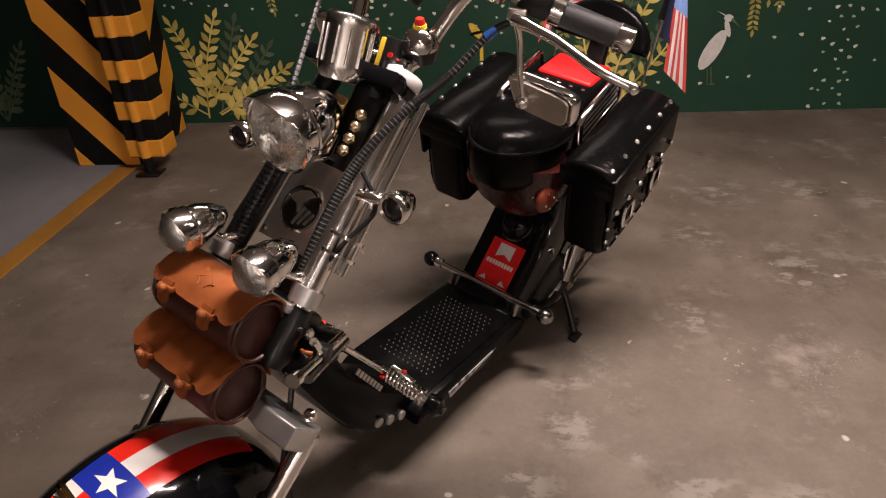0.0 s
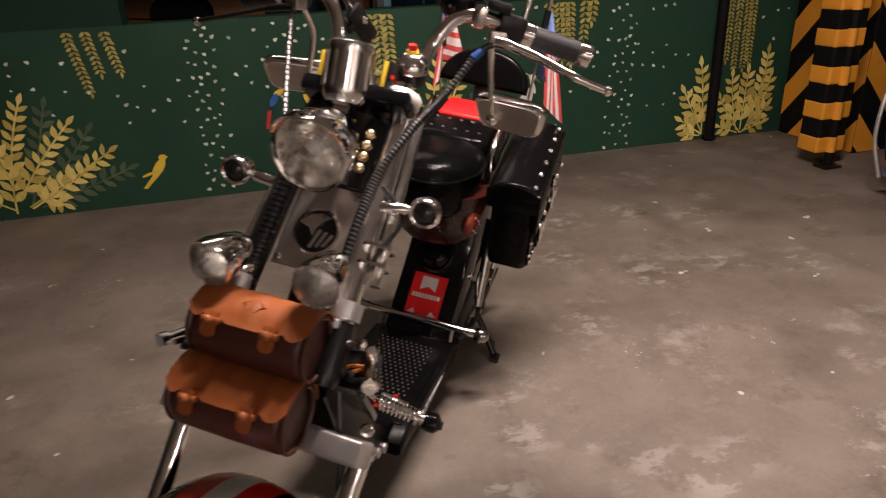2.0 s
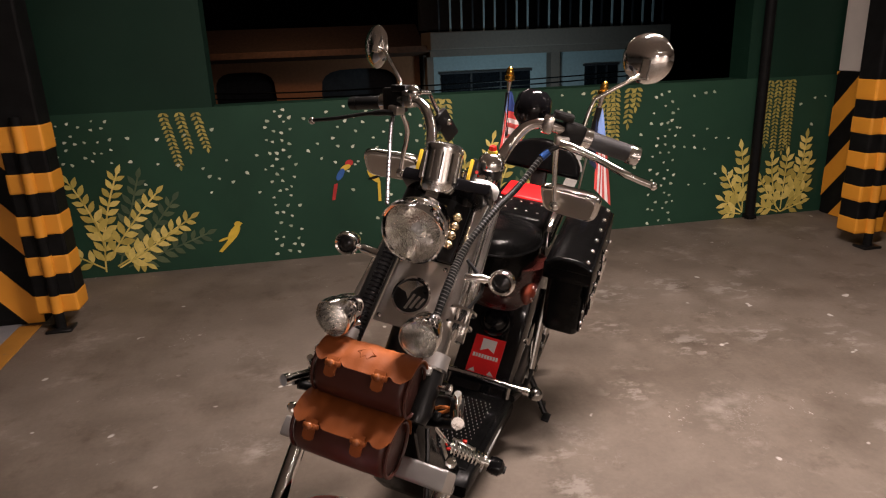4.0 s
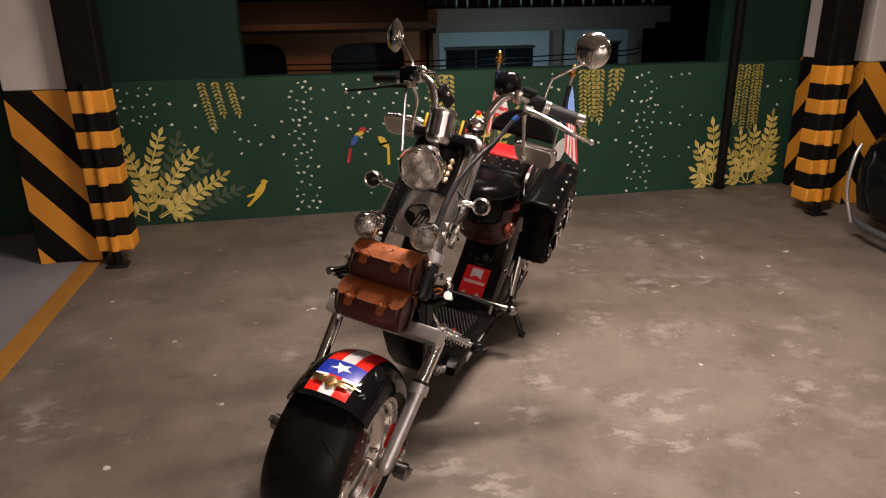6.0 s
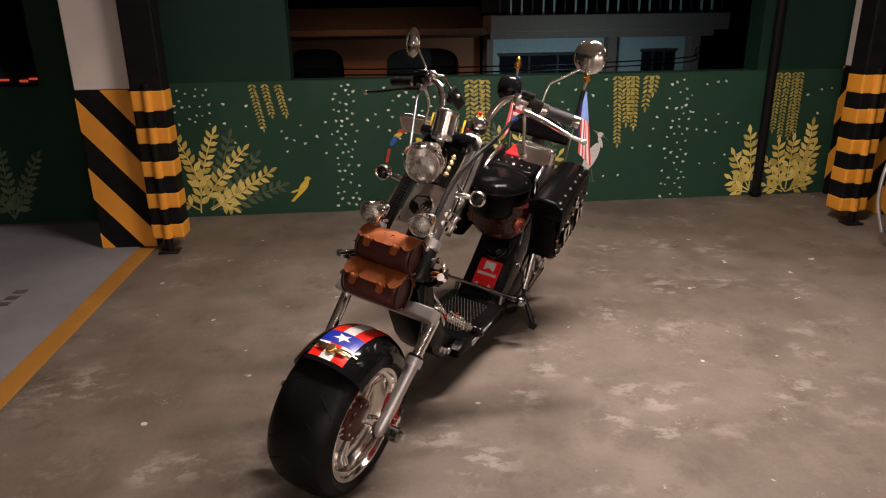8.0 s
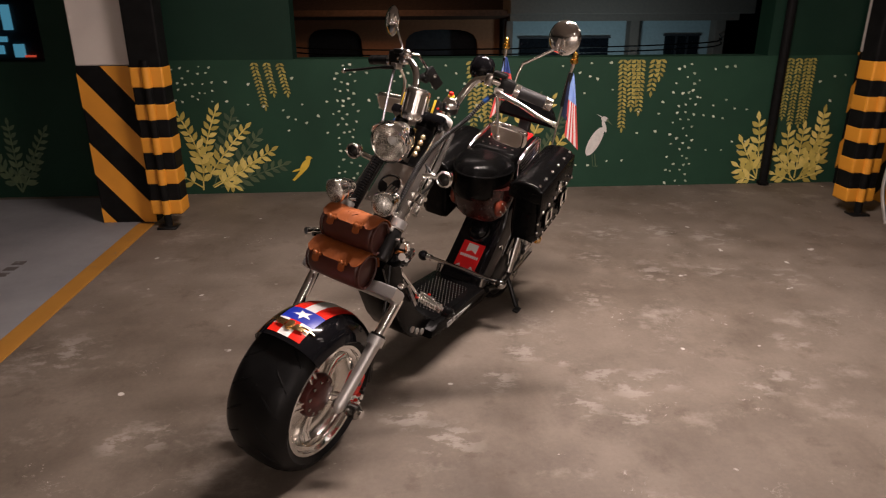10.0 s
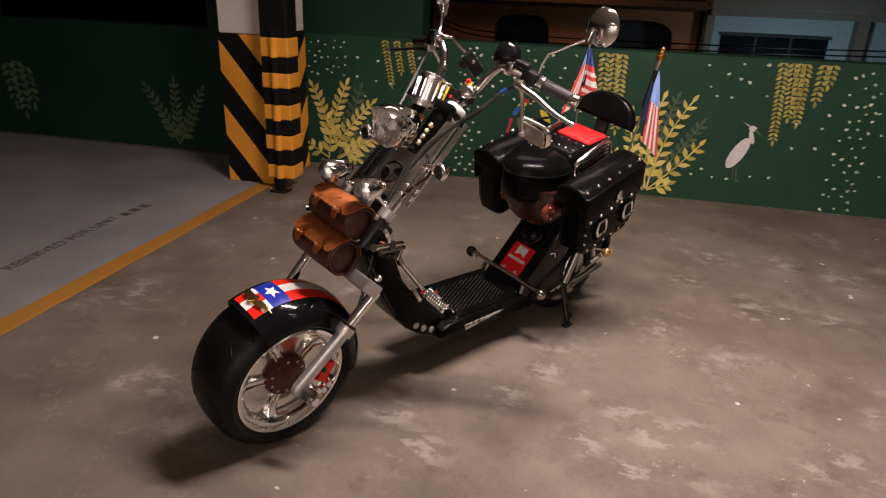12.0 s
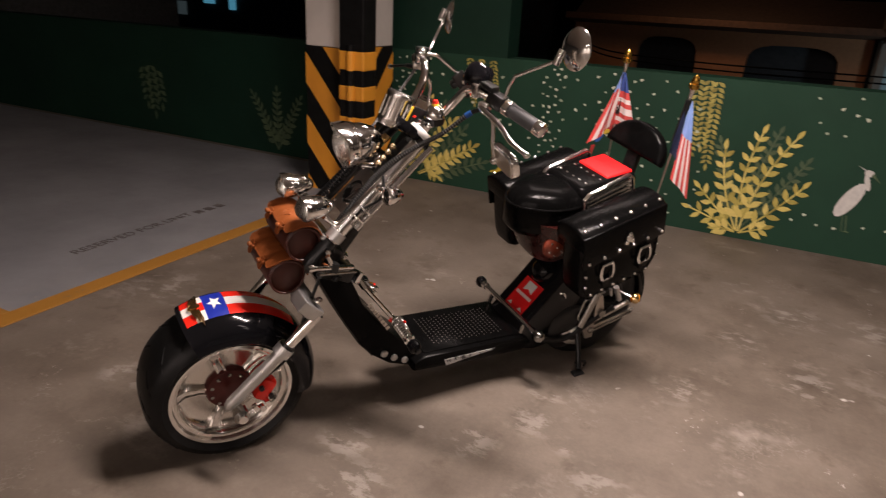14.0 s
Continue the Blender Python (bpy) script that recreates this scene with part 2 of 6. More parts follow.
MIRROR = chrome("mirror_silver", (0.85, 0.85, 0.85), 0.02)
FLAGRED = plain("flag_red", (0.72, 0.10, 0.09), 0.75, vary=0.1)
FLAGWHITE = plain("flag_white", (0.90, 0.84, 0.82), 0.75, vary=0.06)
FLAGNAVY = plain("flag_navy", (0.02, 0.03, 0.08), 0.75, vary=0.1)
# One canton cloth in a shaded and a lit blue, light put into colour.
FLAGSHADE = plain("flag_shaded_blue", (0.05, 0.10, 0.34), 0.75, vary=0.1)
FLAGLIT = plain("flag_lit_blue", (0.32, 0.48, 0.85), 0.75, vary=0.1)
LEAF_Y = leaf_paint("leaf_yellow", (0.42, 0.34, 0.07), (0.66, 0.54, 0.13), (0.80, 0.66, 0.20))
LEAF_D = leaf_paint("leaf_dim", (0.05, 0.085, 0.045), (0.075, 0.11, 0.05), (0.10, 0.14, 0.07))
LEAF_V = leaf_paint("leaf_vine", (0.24, 0.21, 0.045), (0.36, 0.31, 0.07), (0.48, 0.41, 0.10))
PETAL = leaf_paint("petal_paint", (0.36, 0.42, 0.30), (0.56, 0.60, 0.46), (0.74, 0.76, 0.62))
EGRET = leaf_paint("egret_paint", (0.55, 0.53, 0.50), (0.60, 0.58, 0.54), (0.66, 0.64, 0.60))
CANARY = leaf_paint("canary_paint", (0.60, 0.42, 0.03), (0.66, 0.46, 0.04), (0.70, 0.50, 0.05))
MUR_RED = plain("mural_red", (0.40, 0.02, 0.02), 0.6)
MUR_BLUE = plain("mural_blue", (0.02, 0.10, 0.35), 0.6)
CARPAINT = plain("car_black", (0.004, 0.004, 0.005), 0.12, Coat_Weight=0.25, Specular_IOR_Level=0.15)
CARGREY = plain("car_window", (0.06, 0.065, 0.07), 0.1)

# ---- mesh helpers ----
YAW, LEANING = 32.0, 9.5
BIKE = pose(-0.880, -0.994, 0.0, 0, 0, -YAW) @ pose(0, 0, 0, 0, LEANING, 0)


def V(*a):
    return Vector(a)


def thing(name, at, label, category, group="", frame_of=None):
    """An Empty at the base of a thing; its parts are built in the coordinates of frame_of."""
    m = (BIKE if frame_of is None else frame_of) @ Matrix.Translation(at)
    ob = tagged(new(name), label, category, group)
    ob.empty_display_size = 0.05
    ob.matrix_world = m
    ob["at"] = tuple(at)
    return ob


def finish(bm, smooth=True):
    bmesh.ops.recalc_face_normals(bm, faces=bm.faces)
    for f in bm.faces:
        f.smooth = smooth
    return bm


def part(name, bm, material, parent, label="", smooth=True, sharp=40):
    """Links a bmesh as one mesh object under a thing or a part."""
    finish(bm, smooth)
    top = parent
    while top.parent:
        top = top.parent
    bm.transform(Matrix.Translation(-Vector(top["at"])))
    if smooth:
        for e in bm.edges:
            if len(e.link_faces) == 2 and e.calc_face_angle(0) > radians(sharp):
                e.smooth = False
    me = bpy.data.meshes.new(name)
    bm.to_mesh(me)
    bm.free()
    for m in (material if isinstance(material, (list, tuple)) else [material]):
        me.materials.append(m)
    ob = new(name, me)
    ob.parent = parent
    if label:
        ob["label"] = label
    return ob


def solid(name, bm, material, label, category="", kind="", smooth=False, sharp=40):
    """A top-level mesh in world coordinates."""
    finish(bm, smooth)
    if smooth:
        for e in bm.edges:
            if len(e.link_faces) == 2 and e.calc_face_angle(0) > radians(sharp):
                e.smooth = False
    me = bpy.data.meshes.new(name)
    bm.to_mesh(me)
    bm.free()
    for m in (material if isinstance(material, (list, tuple)) else [material]):
        me.materials.append(m)
    return tagged(new(name, me), label, category, "", kind)


def child(name, bm, material, parent, label="", smooth=False):
    """A piece in world coordinates under a piece of the setting that stands at the origin."""
    ob = solid(name, bm, material, label, smooth=smooth)
    ob.parent = parent
    return ob


def box(c, size, rot=(0, 0, 0), bevel=0.0, bm=None, seg=2):
    bm = bm or bmesh.new()
    tmp = bmesh.new()
    bmesh.ops.create_cube(tmp, size=1)
    bmesh.ops.transform(tmp, matrix=Matrix.Diagonal((*size, 1)), verts=tmp.verts)
    if bevel:
        bmesh.ops.bevel(tmp, geom=tmp.edges[:], offset=bevel, segments=seg, profile=0.5, affect="EDGES")
    return join(bm, tmp, pose(*c, *rot))


def join(bm, tmp, m=None):
    if m is not None:
        tmp.transform(m)
    me = bpy.data.meshes.new("tmp")
    tmp.to_mesh(me)
    tmp.free()
    bm.from_mesh(me)
    bpy.data.meshes.remove(me)
    return bm


def spline(pts, steps=6):
    """Points of a smooth curve through pts."""
    p = [Vector(q) for q in pts]
    out = []
    for i in range(len(p) - 1):
        a, b, c, d = p[max(i - 1, 0)], p[i], p[i + 1], p[min(i + 2, len(p) - 1)]
        for k in range(steps):
            t = k / steps
            out.append(0.5 * ((2 * b) + (c - a) * t + (2 * a - 5 * b + 4 * c - d) * t * t + (3 * b - a - 3 * c + d) * t ** 3))
    out.append(p[-1])
    return out


def tube(pts, r, n=12, bm=None, caps=True):
    """A tube along pts; r is one radius or one for each point."""
    bm = bm or bmesh.new()
    pts = [Vector(p) for p in pts]
    rs = r if isinstance(r, (list, tuple)) else [r] * len(pts)
    rings, up = [], None
    for i, p in enumerate(pts):
        d = (pts[min(i + 1, len(pts) - 1)] - pts[max(i - 1, 0)]).normalized()
        if up is None:
            up = d.orthogonal().normalized()
        up = (up - d * up.dot(d)).normalized()
        side = d.cross(up)
        rings.append([bm.verts.new(p + (up * math.cos(2 * math.pi * k / n) + side * math.sin(2 * math.pi * k / n)) * rs[i]) for k in range(n)])
    for a, b in zip(rings, rings[1:]):
        for k in range(n):
            bm.faces.new((a[k], a[(k + 1) % n], b[(k + 1) % n], b[k]))
    if caps:
        bm.faces.new(rings[0])
        bm.faces.new(rings[-1])
    return bm


def lathe(profile, origin, axis, n=32, bm=None, a0=0.0, a1=360.0, closed=False):
    """Turns (radius, height) pairs round an axis through origin."""
    bm = bm or bmesh.new()
    o, d = Vector(origin), Vector(axis).normalized()
    u = d.orthogonal().normalized()
    w = d.cross(u)
    full = abs(a1 - a0) >= 360
    rows = []
    for k in range(n if full else n + 1):
        a = radians(a0 + (a1 - a0) * k / n)
        s = u * math.cos(a) + w * math.sin(a)
        rows.append([bm.verts.new(o + d * h + s * max(r, 1e-4)) for r, h in profile])
    cnt = len(rows)
    for k in range(cnt if full else cnt - 1):
        a, b = rows[k], rows[(k + 1) % cnt]
        m = len(profile)
        for j in range(m if closed else m - 1):
            bm.faces.new((a[j], a[(j + 1) % m], b[(j + 1) % m], b[j]))
    bmesh.ops.remove_doubles(bm, verts=bm.verts, dist=2e-4)
    return bm


def slab(poly, lo, hi, axis=0, bevel=0.0, bm=None, seg=2):
    """Extrudes a polygon along an axis: 0: (y, z) along x; 1: (x, z) along y; 2: (x, y) along z."""
    bm = bm or bmesh.new()
    tmp = bmesh.new()

    def put(a, b, h):
        return ((h, a, b), (a, h, b), (a, b, h))[axis]

    lower = [tmp.verts.new(put(a, b, lo)) for a, b in poly]
    upper = [tmp.verts.new(put(a, b, hi)) for a, b in poly]
    n = len(poly)
    f0, f1 = tmp.faces.new(lower), tmp.faces.new(upper)
    for k in range(n):
        tmp.faces.new((lower[k], lower[(k + 1) % n], upper[(k + 1) % n], upper[k]))
    bmesh.ops.recalc_face_normals(tmp, faces=tmp.faces)
    if bevel:
        bmesh.ops.bevel(tmp, geom=list({e for f in (f0, f1) for e in f.edges}), offset=bevel, segments=seg, profile=0.5, affect="EDGES")
    return join(bm, tmp)


def loft(rings, bm=None, caps=True):
    bm = bm or bmesh.new()
    rows = [[bm.verts.new(p) for p in ring] for ring in rings]
    n = len(rows[0])
    for a, b in zip(rows, rows[1:]):
        for k in range(n):
            bm.faces.new((a[k], a[(k + 1) % n], b[(k + 1) % n], b[k]))
    if caps:
        bm.faces.new(rows[0])
        bm.faces.new(rows[-1])
    return bm


def oval(c, rx, ry, n=24, power=2.6, plane="xy"):
    """A rounded outline with corners set by power."""
    out = []
    for k in range(n):
        a = 2 * math.pi * k / n
        ca, sa = math.cos(a), math.sin(a)
        x = rx * math.copysign(abs(ca) ** (2 / power), ca)
        y = ry * math.copysign(abs(sa) ** (2 / power), sa)
        out.append(V(c[0] + x, c[1] + y, c[2]) if plane == "xy" else V(c[0] + x, c[1], c[2] + y) if plane == "xz" else V(c[0], c[1] + x, c[2] + y))
    return out


def ball(c, r, bm=None, seg=12, squash=(1, 1, 1)):
    bm = bm or bmesh.new()
    tmp = bmesh.new()
    bmesh.ops.create_uvsphere(tmp, u_segments=seg, v_segments=max(6, seg // 2), radius=r)
    return join(bm, tmp, Matrix.Translation(c) @ Matrix.Diagonal((*squash, 1)))


def star(r, inner=0.4, n=5, turn=90.0):
    return [((r if k % 2 == 0 else r * inner) * math.cos(radians(turn + k * 180 / n)), (r if k % 2 == 0 else r * inner) * math.sin(radians(turn + k * 180 / n))) for k in range(2 * n)]

# ---- the garage ----
WY, SILL = 2.17, 0.975
solid("floor", box((0, -1, -0.1), (22, 18, 0.2)), FLOOR, "stained brown-grey concrete garage floor with pale scuffs", "floor", "structure")
solid("ceiling", box((0, -1, 2.85), (22, 18, 0.2)), CEIL, "bare concrete garage ceiling", "ceiling", "structure")
bm = bmesh.new()
box((4.35, WY + 0.1, SILL / 2), (13.3, 0.2, SILL), bm=bm)
wall = solid("wall_north", bm, GREEN, "dark green painted parapet wall with open bays above and a mural", "wall", "structure")
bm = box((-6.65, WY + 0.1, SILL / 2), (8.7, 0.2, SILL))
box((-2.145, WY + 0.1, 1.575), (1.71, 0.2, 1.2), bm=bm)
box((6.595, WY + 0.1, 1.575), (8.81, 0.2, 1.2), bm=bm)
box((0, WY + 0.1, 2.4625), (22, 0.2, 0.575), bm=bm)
solid("wall_pier", bm, SHADEGREEN, "near-black green piers and lintel of the parapet wall, shade in the colour", "wall", "structure")
# Unseen south and east made pale to brighten chrome; west kept dark for shade.
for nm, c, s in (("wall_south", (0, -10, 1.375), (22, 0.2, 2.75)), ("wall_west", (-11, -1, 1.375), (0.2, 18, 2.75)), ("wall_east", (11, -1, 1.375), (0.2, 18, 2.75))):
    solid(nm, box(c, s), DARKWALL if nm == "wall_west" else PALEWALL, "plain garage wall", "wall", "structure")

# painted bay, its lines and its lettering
bay = solid("pavement", box((-5.6, 0.63, 0.0015), (6.675, 2.94, 0.003)), BAY, "pale grey painted parking bay floor, toned down for its dim light", "parking bay", "structure")
bm = box((-2.208, 0.255, 0.003), (0.106, 2.39, 0.006), bevel=0.002)
box((-5.605, -0.89, 0.003), (6.686, 0.10, 0.006), bevel=0.002, bm=bm)
solid("road_marking", bm, LINE, "worn yellow painted parking bay line", "bay line", "structure")
font = bpy.data.curves.new("bay_lettering", "FONT")
font.body, font.size, font.extrude = "RESERVED FOR UNIT", 0.088, 0.001
words = tagged(new("bay_lettering", font), "worn dark stencilled words on the pale bay floor", "lettering", "", "structure")
font.materials.append(LETTER)
words.matrix_world = pose(-2.625, -0.275, 0.0045, 0, 0, 92)
bm = bmesh.new()
for k in range(3):
    box((-2.665, 0.60 + 0.085 * k, 0.0045), (0.062, 0.05, 0.002), bm=bm)
solid("lettering_bars", bm, LETTER, "worn dark bars painted after the lettering", "lettering", "structure")


def clip(poly, a, b, c):
    """The part of a polygon where a*x + b*y <= c."""
    out = []
    for p, q in zip(poly, poly[1:] + poly[:1]):
        dp, dq = a * p[0] + b * p[1] - c, a * q[0] + b * q[1] - c
        if dp <= 0:
            out.append(p)
        if dp * dq < 0:
            t = dp / (dp - dq)
            out.append((p[0] + (q[0] - p[0]) * t, p[1] + (q[1] - p[1]) * t))
    return out


def pillar(x0, x1, y0, y1, front_slope, side, side_slope, c_front, c_side, guard):
    """A concrete pillar with a black-and-orange hazard skirt and a guarded pipe at its corner."""
    mid = V((x0 + x1) / 2, (y0 + y1) / 2, 0)
    here = Matrix.Identity(4)
    p = thing("pillar", mid, "white square concrete pillar with black and orange hazard skirt", "pillar", "pillars", here)
    part("shaft", box((mid.x, mid.y, 1.875), (x1 - x0, y1 - y0, 1.75), bevel=0.008), PILLAR, p, smooth=False)
    part("skirt", box((mid.x, mid.y, 0.5), (x1 - x0 + 0.006, y1 - y0 + 0.006, 1.0), bevel=0.008), BLACKP, p, "black painted skirt", smooth=False)

    def bands(lo, hi, slope, c0):
        for k in range(-3, 6):
            c = c0 + 0.425 * k
            poly = [(lo, 0.005), (hi, 0.005), (hi, 0.998), (lo, 0.998)]
            poly = clip(poly, slope, 1, c + slope * lo)
            poly = clip(poly, -slope, -1, -(c - 0.20) - slope * lo) if poly else poly
            if len(poly) > 2:
                yield poly

    for poly in bands(x0, x1, front_slope, c_front):
        part("stripe", slab(poly, y0 - 0.0075, y0 - 0.002, 1), ORANGE, p, smooth=False)
    sx = x1 if side > 0 else x0
    for poly in bands(y0, y1, side_slope, c_side):
        part("stripe", slab(poly, sx + side * 0.002, sx + side * 0.0075, 0), ORANGE, p, smooth=False)
    gx, gy = guard
    g = thing("pipe_guard", (gx, gy, 0), "dark boxed riser and conduit with black and orange bands", "pipe guard", "pipe guards", here)
    casing = part("casing", box((gx, gy, 1.4175), (0.190, 0.15, 2.665), bevel=0.012), BLACKP, g, "black boxed riser", smooth=False)
    conduit = part("conduit", tube([(gx, gy - 0.080, 0.0), (gx, gy - 0.080, 1.04)], 0.024, 16), BLACKP, g, "black conduit in front of the riser")
    part("foot", box((gx, gy - 0.080, 0.008), (0.120, 0.10, 0.016), bevel=0.005), BLACKM, conduit)
    for q, (lo, hi) in enumerate(((0.088, 0.186), (0.283, 0.385), (0.482, 0.585), (0.684, 0.785), (0.878, 1.003))):
        part("band", box((gx, gy, (lo + hi) / 2), (0.196, 0.156, hi - lo), bevel=0.012), ORANGE, casing, smooth=False)
        part("band", tube([(gx, gy - 0.080, lo + 0.006 - 0.004 * (q % 3)), (gx, gy - 0.080, hi - 0.003 + 0.003 * (q % 2))], 0.0265, 16), ORANGE, conduit)


pillar(-2.492, -2.152, 1.49, 2.06, 1.24, 1, -1.15, 0.955, 0.30, (-2.035, 1.44))
pillar(2.87, 3.30, 1.50, 2.14, 1.15, -1, 1.15, 1.10, 1.06, (2.525, 1.40))
post = thing("wall_pipe", (2.290, 2.13, 0), "thin dark pipe standing against the painted wall", "pipe", "", Matrix.Identity(4))
part("pipe", tube([(2.290, 2.13, 0), (2.290, 2.13, 2.75)], 0.034, 14), BLACKP, post)
part("foot", box((2.290, 2.13, 0.02), (0.07, 0.07, 0.03), bevel=0.006), BLACKP, post)

# ---- the mural, flat paint on the wall ----
MUR = random.Random(7)


def flat(polys, layer):
    bm = bmesh.new()
    step = 0.001 / max(1, len(polys))
    for k, poly in enumerate(polys):
        if len(poly) > 2:
            bm.faces.new([bm.verts.new((x, WY - 0.002 - 0.0012 * layer - step * k, z)) for x, z in poly])
    return bm


def leaf(x, z, ang, ln, wid):
    """Outline of one painted leaf that grows from (x, z): pointed at both ends, fuller near its middle."""
    ca, sa = math.cos(ang), math.sin(ang)
    out = []
    for u, w in ((0, 0.0), (0.16, 0.42), (0.36, 0.92), (0.56, 1.0), (0.78, 0.62), (1, 0.0), (0.80, -0.50), (0.56, -0.86), (0.34, -0.80), (0.15, -0.38)):
        a, b = u * ln, w * wid * 0.5
        out.append((x + a * ca - b * sa, max(0.006, z + a * sa + b * ca)))
    return out


def fern(name, fronds, size, material, layer, label, step=0.62, plump=0.42):
    """Painted fronds, each (foot x, foot z, tip x, tip z, bow), with leaves in pairs that shrink to the tip."""
    polys = []
    for bx, bz, tx, tz, bow in fronds:
        mx, mz = (bx + tx) / 2 + bow, (bz + tz) / 2 + abs(bow) * 0.2
        ln = math.hypot(tx - bx, tz - bz)
        n = max(3, int(ln / (size * step)))
        last = None
        for k in range(n + 1):
            t = (k / n) ** 0.92
            x = (1 - t) ** 2 * bx + 2 * t * (1 - t) * mx + t * t * tx
            z = (1 - t) ** 2 * bz + 2 * t * (1 - t) * mz + t * t * tz
            dx, dz = 2 * (1 - t) * (mx - bx) + 2 * t * (tx - mx), 2 * (1 - t) * (mz - bz) + 2 * t * (tz - mz)
            a = math.atan2(dz, dx)
            if k and k < n:
                s = size * (1.08 - 0.42 * t)
                for side in (-1, 1):
                    polys.append(leaf(x, z, a + side * MUR.uniform(0.72, 0.92), s * MUR.uniform(0.85, 1.05), s * plump * MUR.uniform(0.9, 1.1)))
            if last:
                w = 0.005
                nx, nz = -math.sin(a) * w, math.cos(a) * w
                polys.append([(last[0] + nx, last[1] + nz), (x + nx, z + nz), (x - nx, z - nz), (last[0] - nx, last[1] - nz)])
            last = (x, z)
        polys.append(leaf(tx - 0.02 * math.cos(a), tz - 0.02 * math.sin(a), a, size * 0.72, size * 0.30))
    return child(name, flat(polys, layer), material, wall, label)


def vine(x, z0, z1, lean, size):
    polys = []
    n = int((z0 - z1) / (size * 0.62))
    for k in range(n):
        t = k / n
        xx, zz = x + lean * t + MUR.uniform(-0.002, 0.002), z0 - (z0 - z1) * t
        s = size * (1 - 0.15 * t)
        for side in (-1, 1):
            polys.append(leaf(xx, zz, math.radians(-90 + side * MUR.uniform(44, 60)), s, s * 0.48))
    polys.append(leaf(x + lean, z1 + 0.01, -math.pi / 2, size, size * 0.45))
    return polys


def vines(name, rows, size, material=None):
    polys = [q for r in rows for q in vine(*r, size)]
    return child(name, flat(polys, 1), material or LEAF_V, wall, "hanging painted vine strands in olive yellow")


fern("painted_fern", [(-2.03, 0.03, -1.87, 0.63, -0.06), (-2.01, 0.16, -2.15, 0.60, 0.05), (-2.0, 0.10, -1.665, 0.50, -0.03), (-1.96, 0.06, -1.49, 0.33, 0.02), (-1.90, 0.14, -1.78, 0.05, 0.0), (-2.03, 0.05, -2.20, 0.16, 0.0), (-1.95, 0.05, -1.62, 0.24, 0.03)], 0.102, LEAF_Y, 3, "yellow-green painted fern on the green wall", 0.54, 0.44)
fern("painted_fern", [(-1.95, 0.05, -1.76, 0.60, 0.0), (-1.9, 0.05, -1.41, 0.22, 0.03), (-1.9, 0.08, -1.58, 0.45, 0.02)], 0.105, LEAF_D, 1, "dim green painted fern shadow", 0.6)
fern("painted_fern", [(0.36, 0.04, 0.06, 0.155, 0.03), (0.36, 0.05, 0.10, 0.30, 0.0), (0.36, 0.06, 0.215, 0.57, -0.07), (0.37, 0.05, 0.41, 0.69, -0.08), (0.38, 0.05, 0.60, 0.68, -0.08), (0.39, 0.05, 0.69, 0.39, 0.03), (0.38, 0.04, 0.53, 0.10, 0.02), (0.36, 0.04, 0.24, 0.06, 0.0)], 0.100, LEAF_Y, 3, "large yellow painted fern on the green wall", 0.70)
fern("painted_fern", [(0.38, 0.06, 0.50, 0.70, -0.05), (0.39, 0.08, 0.68, 0.54, 0.02), (0.36, 0.08, 0.18, 0.60, -0.02)], 0.085, LEAF_D, 1, "dim green painted fern shadow", 0.6)
fern("painted_fern", [(2.25, 0.04, 2.20, 0.51, 0.02), (2.25, 0.05, 2.09, 0.34, 0.0), (2.25, 0.04, 2.08, 0.15, 0.0), (2.24, 0.03, 2.12, 0.05, 0.0)], 0.118, LEAF_Y, 3, "yellow painted fern beside the thin pipe", 0.52, 0.44)
fern("painted_fern", [(2.56, 0.02, 2.37, 0.28, -0.03), (2.53, 0.04, 2.45, 0.42, -0.03), (2.56, 0.04, 2.57, 0.44, 0.0), (2.60, 0.05, 2.71, 0.56, 0.05), (2.60, 0.04, 2.755, 0.40, 0.06), (2.58, 0.03, 2.76, 0.20, 0.03), (2.56, 0.02, 2.74, 0.08, 0.0), (2.54, 0.02, 2.38, 0.08, 0.0)], 0.108, LEAF_Y, 3, "bushy yellow-green painted fern by the pillar", 0.52, 0.46)
# Dim leaf paint stands in for the darkness on this fern and vine.
fern("painted_fern", [(-3.35, 0.04, -3.62, 0.50, 0.02), (-3.35, 0.04, -3.35, 0.55, 0.0), (-3.35, 0.04, -3.10, 0.50, -0.02), (-3.35, 0.04, -3.50, 0.3, 0.0), (-3.35, 0.04, -3.18, 0.3, 0)], 0.09, LEAF_D, 3, "painted fern on the unlit stretch of wall, the dark in its paint")
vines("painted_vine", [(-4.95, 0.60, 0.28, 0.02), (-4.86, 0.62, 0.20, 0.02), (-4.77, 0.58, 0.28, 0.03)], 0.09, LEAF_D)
vines("painted_vine", [(-1.568, 0.955, 0.64, 0.055), (-1.48, 0.955, 0.735, 0.036), (-1.389, 0.95, 0.735, 0.044)], 0.038)
vines("painted_vine", [(-0.012, 0.955, 0.48, 0.02), (0.055, 0.955, 0.55, 0.01), (0.105, 0.95, 0.44, 0.01)], 0.05)
vines("painted_vine", [(1.104, 0.955, 0.45, 0.03), (1.165, 0.955, 0.605, 0.028), (1.205, 0.955, 0.66, 0.02), (1.240, 0.955, 0.575, 0.012)], 0.045)
vines("painted_vine", [(1.345, 0.955, 0.72, -0.012), (1.392, 0.955, 0.83, -0.008)], 0.05)
vines("painted_vine", [(2.335, 0.955, 0.56, 0.0), (2.378, 0.955, 0.52, 0.0), (2.44, 0.955, 0.46, 0.005), (2.505, 0.955, 0.46, 0.01), (2.545, 0.955, 0.50, 0.01)], 0.038)

